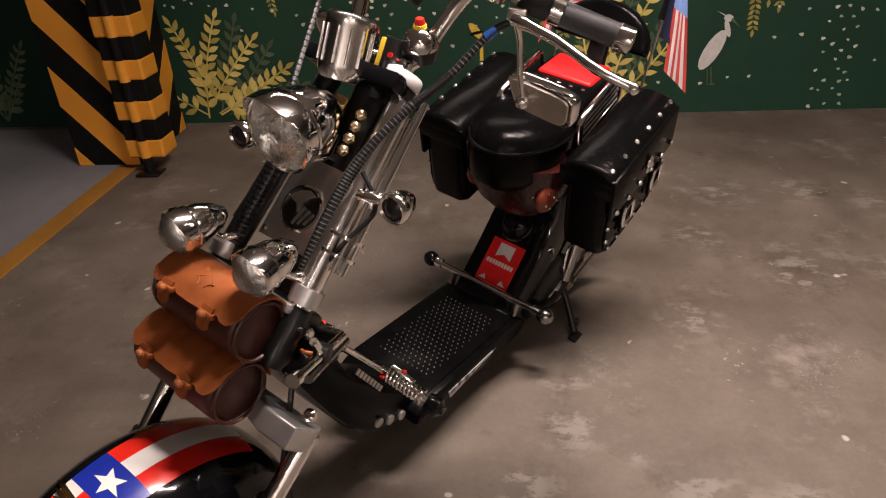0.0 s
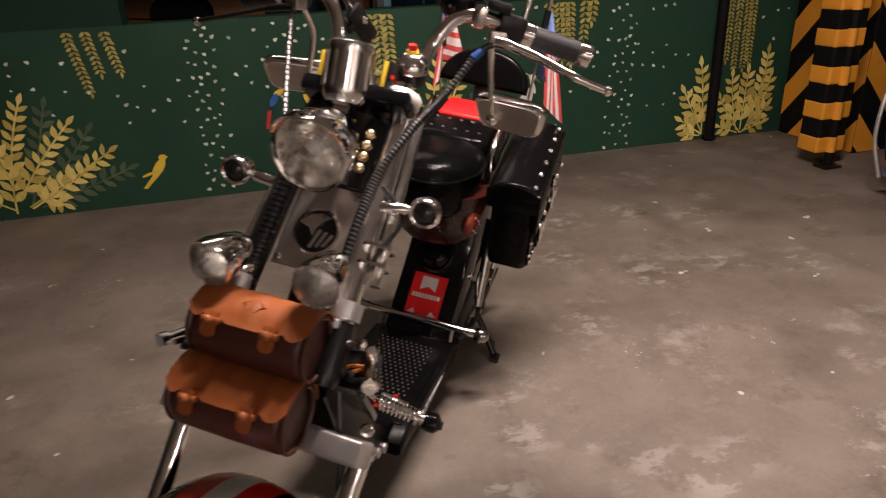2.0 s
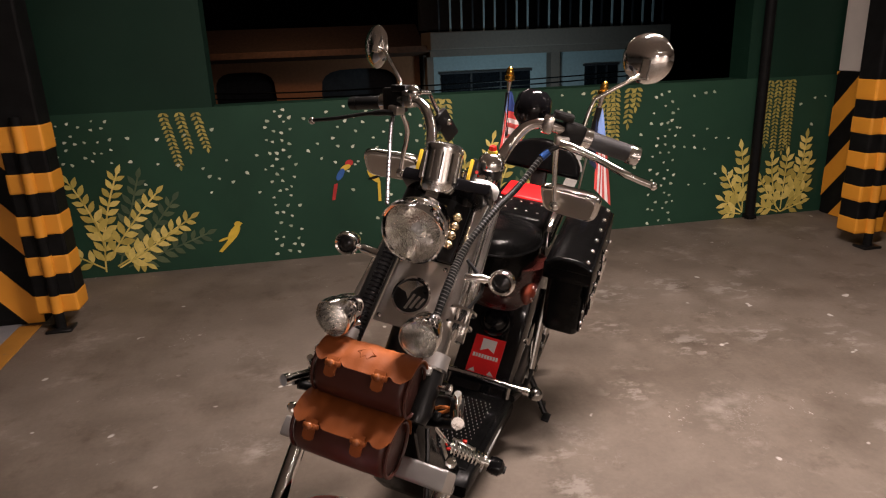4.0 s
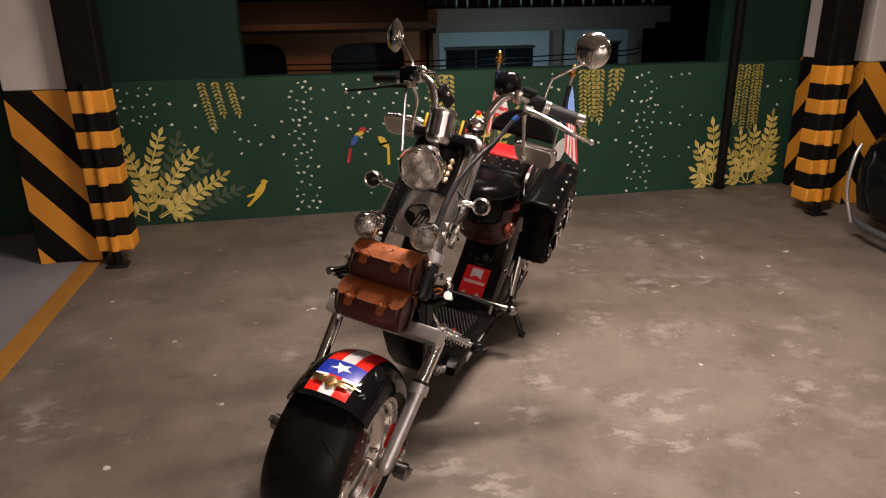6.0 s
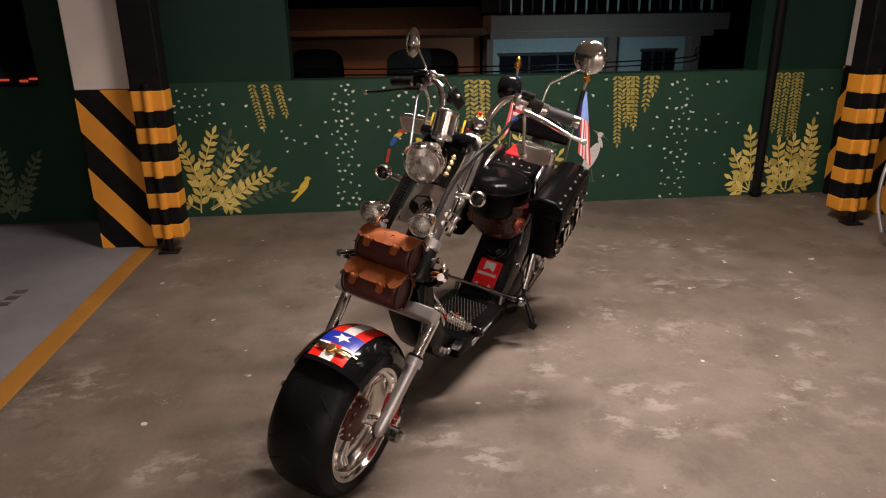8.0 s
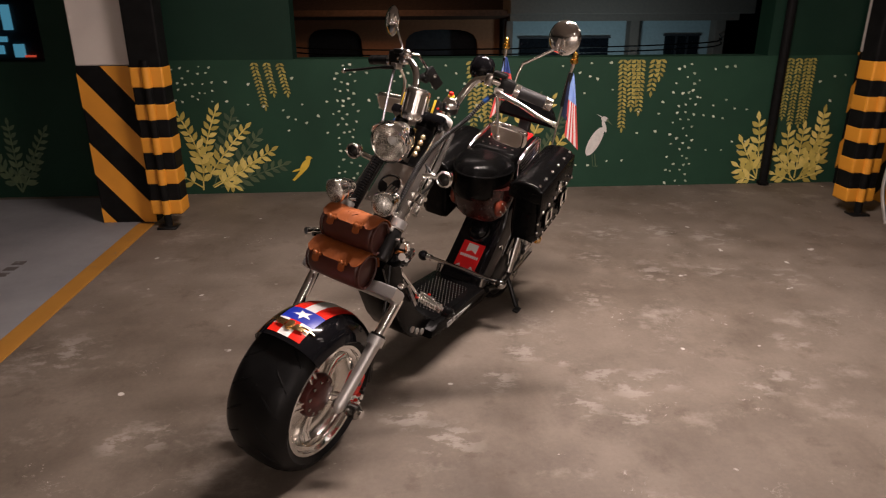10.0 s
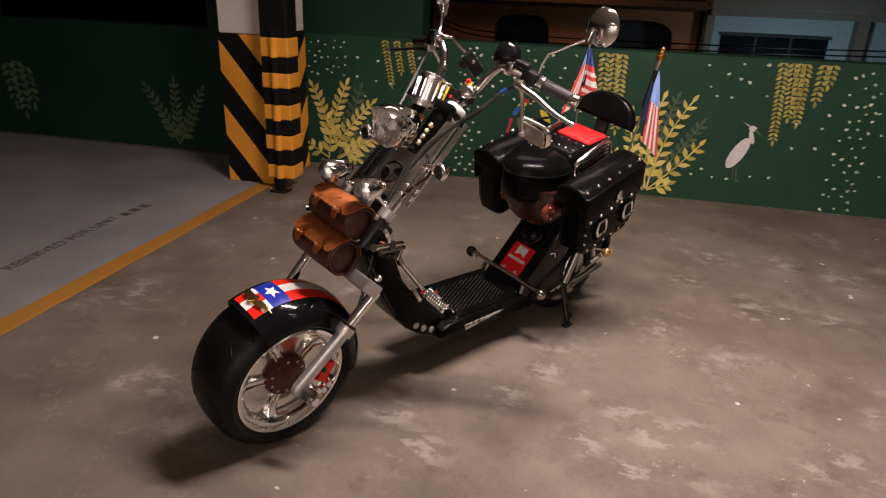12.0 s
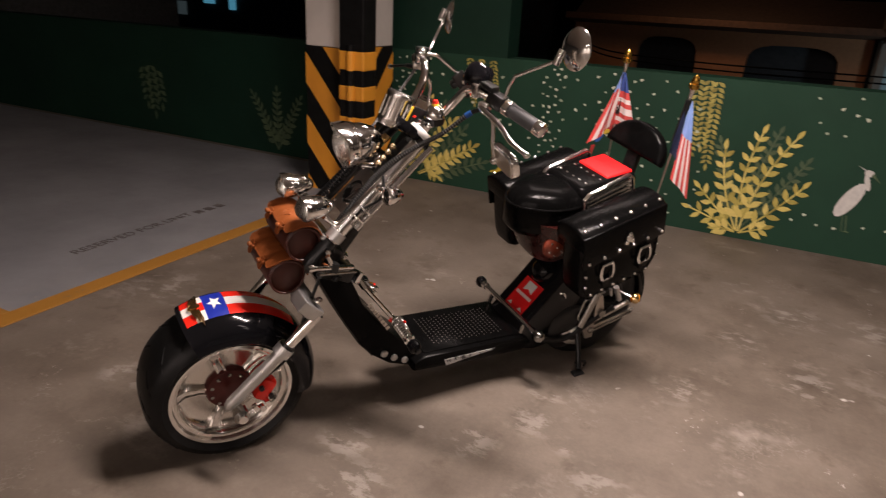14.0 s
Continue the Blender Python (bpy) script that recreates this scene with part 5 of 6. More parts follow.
# cables
CABL = [(0.205, 0.655, 1.128), (0.172, 0.632, 1.106), (0.138, 0.572, 1.038), (0.108, 0.508, 0.990), (0.081, 0.438, 0.928), (0.070, 0.390, 0.868), (0.067, 0.333, 0.790), (0.066, 0.296, 0.725)]
cb = part("sheathed_cable", tube(spline(CABL, 6), [0.0060] * 12 + [0.0072] * (len(spline(CABL, 6)) - 12), 10), BLACKM, sc, "black cable with spiral sheath")
bm = bmesh.new()
sp = spline(CABL, 13)
for a, b in zip(sp[12:], sp[13:]):
    d = (b - a).normalized()
    tube([a - d * 0.0009, a + d * 0.0009], 0.0080 if a.z < 1.0 else 0.0070, 8, bm)
part("sheath_rib", bm, GREYC, cb)
CABR = [(-0.204, 0.672, 1.150), (-0.196, 0.640, 1.10), (-0.158, 0.560, 1.03), (-0.118, 0.480, 0.965)]
cr = part("grey_cable", tube(spline(CABR, 6), 0.0045, 8), GREYC, sc, "grey armoured cable")
bm = bmesh.new()
sp = spline(CABR, 10)
for a, b in zip(sp[8:], sp[9:]):
    d = (b - a).normalized()
    tube([a - d * 0.0016, a, a + d * 0.0016], [0.0045, 0.0060, 0.0045], 8, bm)
part("armour_bead", bm, GREYC, cr)
part("blue_sleeve", tube(spline(CABR, 6)[1:5], 0.0062, 8), BLUEC, cr)
part("blue_sleeve", tube([(0.176, 0.634, 1.110), (0.166, 0.623, 1.097)], 0.0078, 10), BLUEC, cb)
hs = part("hose", tube(spline([(-0.066, 0.480, 0.975), (-0.074, 0.405, 0.875), (-0.082, 0.325, 0.775), (-0.078, 0.27, 0.70)], 6), 0.0135, 12), BLACKM, sc, "thick black ribbed hose")
bm = bmesh.new()
sp = spline([(-0.066, 0.480, 0.975), (-0.074, 0.405, 0.875), (-0.082, 0.325, 0.775), (-0.078, 0.27, 0.70)], 14)
for a, b in zip(sp, sp[1:]):
    d = (b - a).normalized()
    tube([a - d * 0.0016, a + d * 0.0016], 0.0142, 10, bm)
part("sheath_rib", bm, BLACKG, hs)
part("thin_wire", tube(spline([(0.090, 0.430, 0.905), (0.135, 0.410, 0.865), (0.118, 0.36, 0.82), (0.080, 0.31, 0.74)], 6), 0.004, 8), BLACKM, sc)

# frame, deck and body
prof = [(0.245, 0.605), (0.300, 0.500), (0.348, 0.412), (0.405, 0.318), (0.455, 0.262), (0.520, 0.212), (0.600, 0.180), (0.700, 0.172), (0.700, 0.225), (0.620, 0.250), (0.520, 0.335), (0.410, 0.470), (0.352, 0.590), (0.300, 0.640)]
neck = part("frame_neck", slab(prof, -0.056, 0.090, 0, 0.010), DECKPLATE, sc, "broad glossy black down-swept frame")
for k in range(8):
    f0, f1 = (k + 0.12) / 8, (k + 0.80) / 8
    bm = slab([(0.424 + 0.080 * f0 - 0.005, 0.474 - 0.115 * f0 - 0.004), (0.424 + 0.080 * f1 - 0.005, 0.474 - 0.115 * f1 - 0.004), (0.424 + 0.080 * f1 + 0.005, 0.474 - 0.115 * f1 + 0.004), (0.424 + 0.080 * f0 + 0.005, 0.474 - 0.115 * f0 + 0.004)], 0.0895, 0.0912, 0)
    part("letter_bar", bm, BRUSHED, neck, smooth=False)
part("neck_edge", tube(spline([(0.086, 0.250, 0.602), (0.086, 0.352, 0.412), (0.086, 0.455, 0.264)], 5), 0.003, 6), BLACKG, neck)
for y, z in ((0.497, 0.262), (0.536, 0.236), (0.578, 0.215), (0.620, 0.200)):
    for s in (1, -1):
        part("rivet", lathe([(0.0, 0.0), (0.0125, 0.0), (0.0125, 0.005), (0.010, 0.007), (0.0, 0.007)], (0.090 if s > 0 else -0.056, y, z), (s, 0, 0), 18), ALU, neck)
deck = part("deck", slab([(0.600, 0.182), (0.600, 0.215), (0.640, 0.236), (1.060, 0.216), (1.100, 0.180), (1.060, 0.150), (0.80, 0.165)], -0.128, 0.128, 0, 0.012), DECKPLATE, sc, "black footboard with dimpled grip plate")
part("grip_plate", box((0, 0.840, 0.2285), (0.215, 0.40, 0.006), (-2.6, 0, 0), 0.002), DECKPLATE, deck)
bm = bmesh.new()
for i in range(11):
    for j in range(19):
        x, y = -0.076 + 0.0145 * i + (0.0072 if j % 2 else 0), 0.700 + 0.0160 * j
        if abs(x) < 0.078:
            lathe_z = 0.2317 - (y - 0.84) * 0.0454
            tmp = bmesh.new()
            bmesh.ops.create_cone(tmp, cap_ends=True, segments=6, radius1=0.0018, radius2=0.0012, depth=0.0026)
            join(bm, tmp, Matrix.Translation((x, y, lathe_z + 0.001)))
tagged(part("grip_dimple", bm, BRUSHED, deck), kind="stuff")
part("side_flash", slab([(0.715, 0.205), (0.726, 0.178), (0.800, 0.186), (0.925, 0.196), (0.930, 0.201)], 0.127, 0.1305, 0), SCUFFED, deck, "scuffed pale side sticker", smooth=False)
part("screw", ball((-0.05, 0.640, 0.243), 0.008, squash=(1, 1, 0.5)), CHROME, deck)
for s in (1, -1):
    # chrome rod along the neck, ending in a sprung foot peg
    r0, r1 = mx((0.052, 0.418, 0.520), s), mx((0.082, 0.526, 0.385), s)
    st = part("neck_rod", tube([r0, r1], 0.0075, 12), CHROME, sc, "chrome rod along the neck")
    part("rod_sleeve", tube([r0 + V(0, -0.018, 0.030), r0 + V(0, 0.004, -0.006)], 0.011, 12), CHROME2, st)
    part("rod_joint", box(r0 + V(0.010 * s, -0.030, 0.045), (0.030, 0.024, 0.040), (-38, 0, 20 * s), 0.004), CHROME, st)
    p0, p1 = r1, mx((0.196, 0.540, 0.361), s)
    d = (p1 - p0).normalized()
    pg = part("foot_peg", tube([p0 - d * 0.015, p1], 0.010, 12), CHROME, sc, "chrome foot peg with coil spring")
    bm = bmesh.new()
    n = 96
    e1 = d.orthogonal().normalized()
    e2 = d.cross(e1)
    ln = (p1 - p0).length
    tube([p0 + d * (ln * (0.05 + 0.66 * k / n)) + (e1 * math.cos(k * 0.55) + e2 * math.sin(k * 0.55)) * 0.0145 for k in range(n)], 0.0036, 6, bm)
    part("spring", bm, CHROME, pg)
    part("spring_cup", tube([p0 + d * ln * 0.74, p0 + d * ln * 0.80], [0.019, 0.019], 14), CHROME, pg)
    part("spring_cover", box(p0 + d * ln * 0.30 + V(0, 0.010, 0.016), (0.060, 0.014, 0.006), (0, 11 * s, 0), 0.002), CHROME, pg)
    part("peg_tip", tube([p1 - d * 0.012, p1 + d * 0.002, p1 + d * 0.016, p1 + d * 0.024], [0.019, 0.022, 0.021, 0.013], 12), BLACKG, pg)
    part("peg_tip_cap", tube([p1 + d * 0.020, p1 + d * 0.030], 0.010, 12), BLACKM, pg)
    for q in (p0 + V(0.004 * s, -0.018, 0.004), p0 + d * ln * 0.30 + V(0, 0.014, 0.020)):
        part("red_insert", box(q, (0.011, 0.007, 0.006), (0, 0, 20 * s), 0.002), REDP, pg)
    # folded highway peg beside the fork
    a, b = mx((0.184, 0.186, 0.700) if s > 0 else (0.180, 0.205, 0.656), s), mx((0.134, 0.338, 0.650 if s > 0 else 0.640), s)
    d = (b - a).normalized()
    fp = part("highway_peg", tube([a, b], 0.0080, 14), CHROME, sc, "folded chrome highway peg")
    part("peg_cap", tube([a - d * 0.004, a + d * 0.010], 0.0115, 12), CHROME, fp)
    part("under_rod", tube([a + V(0, 0.030, -0.022), b + V(0, 0.010, -0.016)], 0.0065, 10), CHROME2, fp)
    part("peg_clamp", box(a.lerp(b, 0.55), (0.026, 0.022, 0.034), (-18, 0, 15 * s), 0.004), BLACKM, fp)
    part("clamp_bolt", tube([a.lerp(b, 0.5) + V(0, 0, 0.012), a.lerp(b, 0.48) + V(0, -0.010, 0.040)], 0.007, 8), CHROME, fp)
    part("peg_base", box(mx((0.090, 0.318, 0.622), s), (0.080, 0.055, 0.050), (-30, 0, 15 * s), 0.008), BLACKM, fp)
    part("peg_arm", tube([mx((0.095, 0.30, 0.60), s), a.lerp(b, 0.25) + V(0, 0, -0.02)], 0.010, 10), BLACKM, fp)
    # rear cross peg half
    bp = part("rear_peg", tube([V(0.0, 1.058, 0.268), mx((0.150, 1.062, 0.264), s), mx((0.152, 1.062, 0.264), s), mx((0.180, 1.063, 0.263), s)], [0.0100, 0.0100, 0.0140, 0.0140], 12), CHROME, sc, "chrome cross peg")
    part("peg_knob", ball(mx((0.192, 1.063, 0.262), s), 0.023, squash=(1.1, 1, 1)), BLACKG if s < 0 else CHROME2, bp)
    part("peg_bracket", tube([mx((0.105, 1.062, 0.266), s), mx((0.105, 1.052, 0.222), s)], 0.009, 10), CHROME2, bp)
body = part("rear_body", slab([(1.000, 0.150), (1.040, 0.205), (1.086, 0.252), (1.164, 0.342), (1.245, 0.445), (1.255, 0.640), (1.470, 0.690), (1.560, 0.520), (1.520, 0.330), (1.360, 0.250), (1.300, 0.130), (1.150, 0.110)], -0.100, 0.100, 0, 0.016), BLACKG, sc, "glossy black rear body under the seat")
SL = Matrix.Translation((0, 1.1255, 0.2965)) @ Matrix.Rotation(radians(49), 4, "X")
bm = slab([(-0.052, -0.062), (0.052, -0.062), (0.052, 0.075), (-0.052, 0.075)], -0.001, 0.0045, 2)
bm.transform(SL)
stk = part("body_sticker", bm, RED, body, "red sticker with pale marks", smooth=False)
marks = [[(-0.024, 0.066), (0.024, 0.066), (0.024, 0.024), (0.0, 0.036), (-0.024, 0.024)], [(-0.044, -0.050), (-0.020, -0.050), (-0.028, -0.036)], [(0.020, -0.050), (0.044, -0.050), (0.028, -0.036)]]
marks += [[(-0.043 + 0.0098 * k + a, b) for a, b in ((0, 0), (0.007, 0), (0.007, 0.013), (0, 0.013))] for k in range(9)]
for outline in marks:
    bm = slab(outline, 0.0046, 0.006, 2)
    bm.transform(SL)
    part("sticker_mark", bm, WHITEP, stk, smooth=False)
cap = part("round_cap", lathe([(0.050, -0.03), (0.052, 0.010), (0.047, 0.018), (0.040, 0.017), (0.032, 0.028), (0.018, 0.034), (0.0, 0.036)], (0.0, 1.196, 0.408), (0, -0.80, 0.60), 32), BLACKG, body, "round glossy black cap")

# seat, pillion pad, backrest
rings = []
for z, k in ((0.628, 0.84), (0.650, 0.96), (0.700, 1.0), (0.735, 1.0), (0.762, 0.93), (0.782, 0.76), (0.790, 0.40)):
    ring = oval((-0.012, 1.138, z - 0.018), 0.122 * k, 0.160 * k, 36, 2.5)
    rings.append([V(p.x * (1.0 if p.y > 1.113 else 1 - 0.35 * (1.113 - p.y) / 0.16), p.y, p.z + 0.05 * (p.y - 1.115)) for p in ring])
seat = part("seat", loft(rings), BLEATHER, sc, "black leather saddle with rolled edge", sharp=60)
part("piping", tube([p + V(0, 0, 0.002) for p in rings[3]] + [rings[3][0] + V(0, 0, 0.002)], 0.005, 8), BLEATHER, seat)
rings = []
for z, k in ((0.490, 0.55), (0.515, 0.72), (0.560, 0.86), (0.610, 0.94), (0.660, 0.98)):
    rings.append(oval((-0.008, 1.180 - (z - 0.465) * 0.12, z), 0.148 * k, 0.125 * k, 32, 2.4))
val = part("seat_skirt", loft(rings), REDBROWN, sc, "oxblood leather skirt under the saddle")
for s in (1, -1):
    pad = part("skirt_panel", ball(mx((0.104, 1.124, 0.580), s), 0.054, squash=(0.40, 1.0, 0.92), seg=26), STUDLEATHER, val, "studded rust leather panel")
    for y, z in ((-0.030, 0.020), (-0.034, -0.014), (-0.010, 0.036), (-0.008, 0.004), (-0.010, -0.030), (0.016, 0.022), (0.016, -0.014)):
        x = 0.0215 * math.sqrt(max(0.05, 1 - (y / 0.054) ** 2 - (z / 0.050) ** 2))
        part("stud", ball(mx((0.104 + x, 1.124 + y, 0.580 + z), s), 0.0046), CHROME, pad)
pm = Matrix.Translation((-0.004, 1.326, 0.762)) @ Matrix.Rotation(radians(9), 4, "X")
bm = box((0, 0, 0), (0.205, 0.270, 0.085), bevel=0.026, seg=4)
bm.transform(pm)
pil = part("pillion_pad", bm, BLEATHER, sc, "black studded pillion pad with red rear panel")
bm = box((0, 0.062, 0.040), (0.158, 0.122, 0.020), bevel=0.008, seg=3)
bm.transform(pm)
part("red_panel", bm, RED, pil, "bright red vinyl panel")
for k in range(5):
    for y in (-0.085, -0.022):
        part("stud", ball(pm @ V(-0.07 + 0.035 * k, y, 0.0425), 0.0055, squash=(1, 1, 0.6)), CHROME, pil)
for s in (1, -1):
    gm = Matrix.Translation(mx((0.118, 1.306, 0.765), s)) @ Matrix.Rotation(radians(17), 4, "X")
    ringp = [gm @ V(0, a, b) for a, b in ((-0.105, -0.034), (-0.09, -0.046), (0.09, -0.038), (0.105, -0.024), (0.102, 0.030), (0.09, 0.042), (-0.09, 0.034), (-0.105, 0.022))]
    gr = part("side_grille", tube(ringp + [ringp[0], ringp[1]], 0.0095, 10), CHROME, sc, "chrome side grille of the pillion pad")
    for b in (-0.016, 0.0, 0.016):
        part("grille_bar", tube([gm @ V(0.002 * s, -0.092, b - 0.003), gm @ V(0.002 * s, 0.092, b + 0.003)], 0.0058, 8), CHROME, gr)
    part("grille_back", box(gm @ V(-0.006 * s, 0, 0), (0.004, 0.18, 0.055), (17, 0, 0), 0.001), BLACKM, gr)
bm = bmesh.new()
out = [(0.140 * math.cos(radians(a)), 0.105 * math.sin(radians(a))) for a in range(-8, 189, 12)]
slab(out, -0.024, 0.024, 1, 0.016, bm, 4)
bm.transform(Matrix.Translation((0, 1.505, 0.872)) @ Matrix.Rotation(radians(-14), 4, "X"))
bk = part("backrest", bm, BLEATHER, sc, "half-moon black leather backrest")
part("backrest_post", box((0, 1.500, 0.795), (0.055, 0.030, 0.16), (-6, 0, 0), 0.008), BLACKM, bk)

# rear end, stand and lamps
part("rear_fender", arc_sheet(V(0, 1.43, 0.240), 0.252, 0.10, -40, 95, 0.018), BLACKG, sc)
for s in (1, -1):
    sw = part("swingarm", tube(spline([mx((0.105, 1.140, 0.170), s), mx((0.118, 1.28, 0.150), s), mx((0.120, 1.43, 0.225), s), mx((0.118, 1.50, 0.245), s)], 5), 0.014, 12), BLACKM, sc, "black swingarm")
    part("axle_nut", lathe([(0, 0), (0.018, 0), (0.018, 0.014), (0, 0.016)], mx((0.125, 1.43, 0.240), s), (s, 0, 0), 6), CHROME2, sw)
    part("shock", tube([mx((0.120, 1.34, 0.190), s), mx((0.112, 1.44, 0.46), s)], 0.016, 12), CHROME2, sc)
    rl = part("rear_indicator", tube([mx((0.085, 1.54, 0.30), s), mx((0.140, 1.566, 0.296), s)], 0.006, 8), CHROME, sc)
    part("brass_rim", lathe([(0.018, -0.016), (0.022, -0.010), (0.023, 0.004), (0.019, 0.010)], mx((0.154, 1.573, 0.296), s), (0.5 * s, 0.8, 0.1), 18), GOLD, rl)
    part("amber_lens", lathe([(0.0, -0.014), (0.018, -0.012), (0.020, 0.0), (0.015, 0.014), (0.0, 0.020)], mx((0.154, 1.573, 0.296), s), (0.5 * s, 0.8, 0.1), 14), AMBER, rl, "amber indicator lens in brass rim")
    part("tail_bar", tube([mx((0.115, 1.30, 0.165), s), mx((0.120, 1.58, 0.255), s)], 0.010, 10), BRUSHED, sc)
part("motor_case", lathe([(0.0, 0.070), (0.055, 0.072), (0.095, 0.085), (0.100, 0.100), (0.090, 0.108), (0.040, 0.112), (0.0, 0.112)], (0, 1.30, 0.185), (1, 0, 0), 28), BLACKM, sc)
part("stand_bracket", slab([(1.391, 0.326), (1.420, 0.320), (1.450, 0.242), (1.414, 0.194), (1.421, 0.122), (1.384, 0.122), (1.348, 0.192), (1.402, 0.218)], 0.116, 0.126, 0, 0.002), BRUSHED, sc, "grey steel stand bracket")
part("bracket_boss", lathe([(0, 0), (0.013, 0), (0.013, 0.012), (0.007, 0.015), (0, 0.015)], (0.124, 1.395, 0.165), (1, 0, 0), 12), CHROME2, sc)
part("motor_cover", slab([(1.262, 0.140), (1.300, 0.108), (1.350, 0.092), (1.382, 0.094), (1.376, 0.112), (1.330, 0.118), (1.285, 0.142)], 0.098, 0.114, 0, 0.005), ALU, sc, "curved alloy motor cover")
part("link_rod", tube([(0.112, 1.262, 0.162), (0.114, 1.362, 0.180)], 0.0045, 8), CHROME, sc)
part("chain_guard", slab([(1.405, 0.176), (1.430, 0.148), (1.592, 0.186), (1.625, 0.216)], 0.112, 0.124, 0, 0.003), BRUSHED, sc, "long steel guard")
part("guard_lip", tube([(0.126, 1.415, 0.160), (0.126, 1.610, 0.204)], 0.0045, 8), CHROME2, sc)
for y0, z0, y1, z1, w in ((1.494, 0.338, 1.530, 0.273, 0.011), (1.466, 0.334, 1.476, 0.304, 0.006)):
    part("guard_stay", tube([(0.112, y0, z0), (0.114, y1, z1)], w, 10), ALU, sc)
part("cable_hook", tube(spline([(0.112, 1.343, 0.205), (0.118, 1.322, 0.235), (0.112, 1.333, 0.262), (0.108, 1.350, 0.300), (0.112, 1.382, 0.297)], 6), 0.005, 8), CHROME2, sc)
part("side_casting", slab([(1.222, 0.240), (1.232, 0.204), (1.278, 0.181), (1.262, 0.206), (1.240, 0.232)], 0.098, 0.106, 0, 0.003), ALU, sc)
for y, z in ((1.185, 0.30), (1.20, 0.185), (1.155, 0.150), (1.225, 0.135)):
    part("body_bolt", ball((0.090, y, z), 0.007), CHROME, sc)
part("handle_loop", tube(spline([(0.092, 1.21, 0.345), (0.105, 1.225, 0.36), (0.105, 1.24, 0.335), (0.092, 1.25, 0.35)], 5), 0.004, 8), CHROME, sc)
ks = part("kickstand", tube(spline([(0.118, 1.330, 0.175), (0.150, 1.326, 0.130), (0.190, 1.312, 0.070), (0.205, 1.306, 0.050)], 4), 0.011, 10), BLACKM, sc, "black steel kickstand")
part("stand_foot", box((0.214, 1.296, 0.042), (0.028, 0.050, 0.010), (0, 9.5, 0), 0.003), BLACKM, ks)
part("stand_tang", tube(spline([(0.186, 1.298, 0.070), (0.192, 1.345, 0.070), (0.198, 1.335, 0.050)], 4), 0.004, 8), BLACKM, ks)

# ---- leather tool rolls on the fork ----


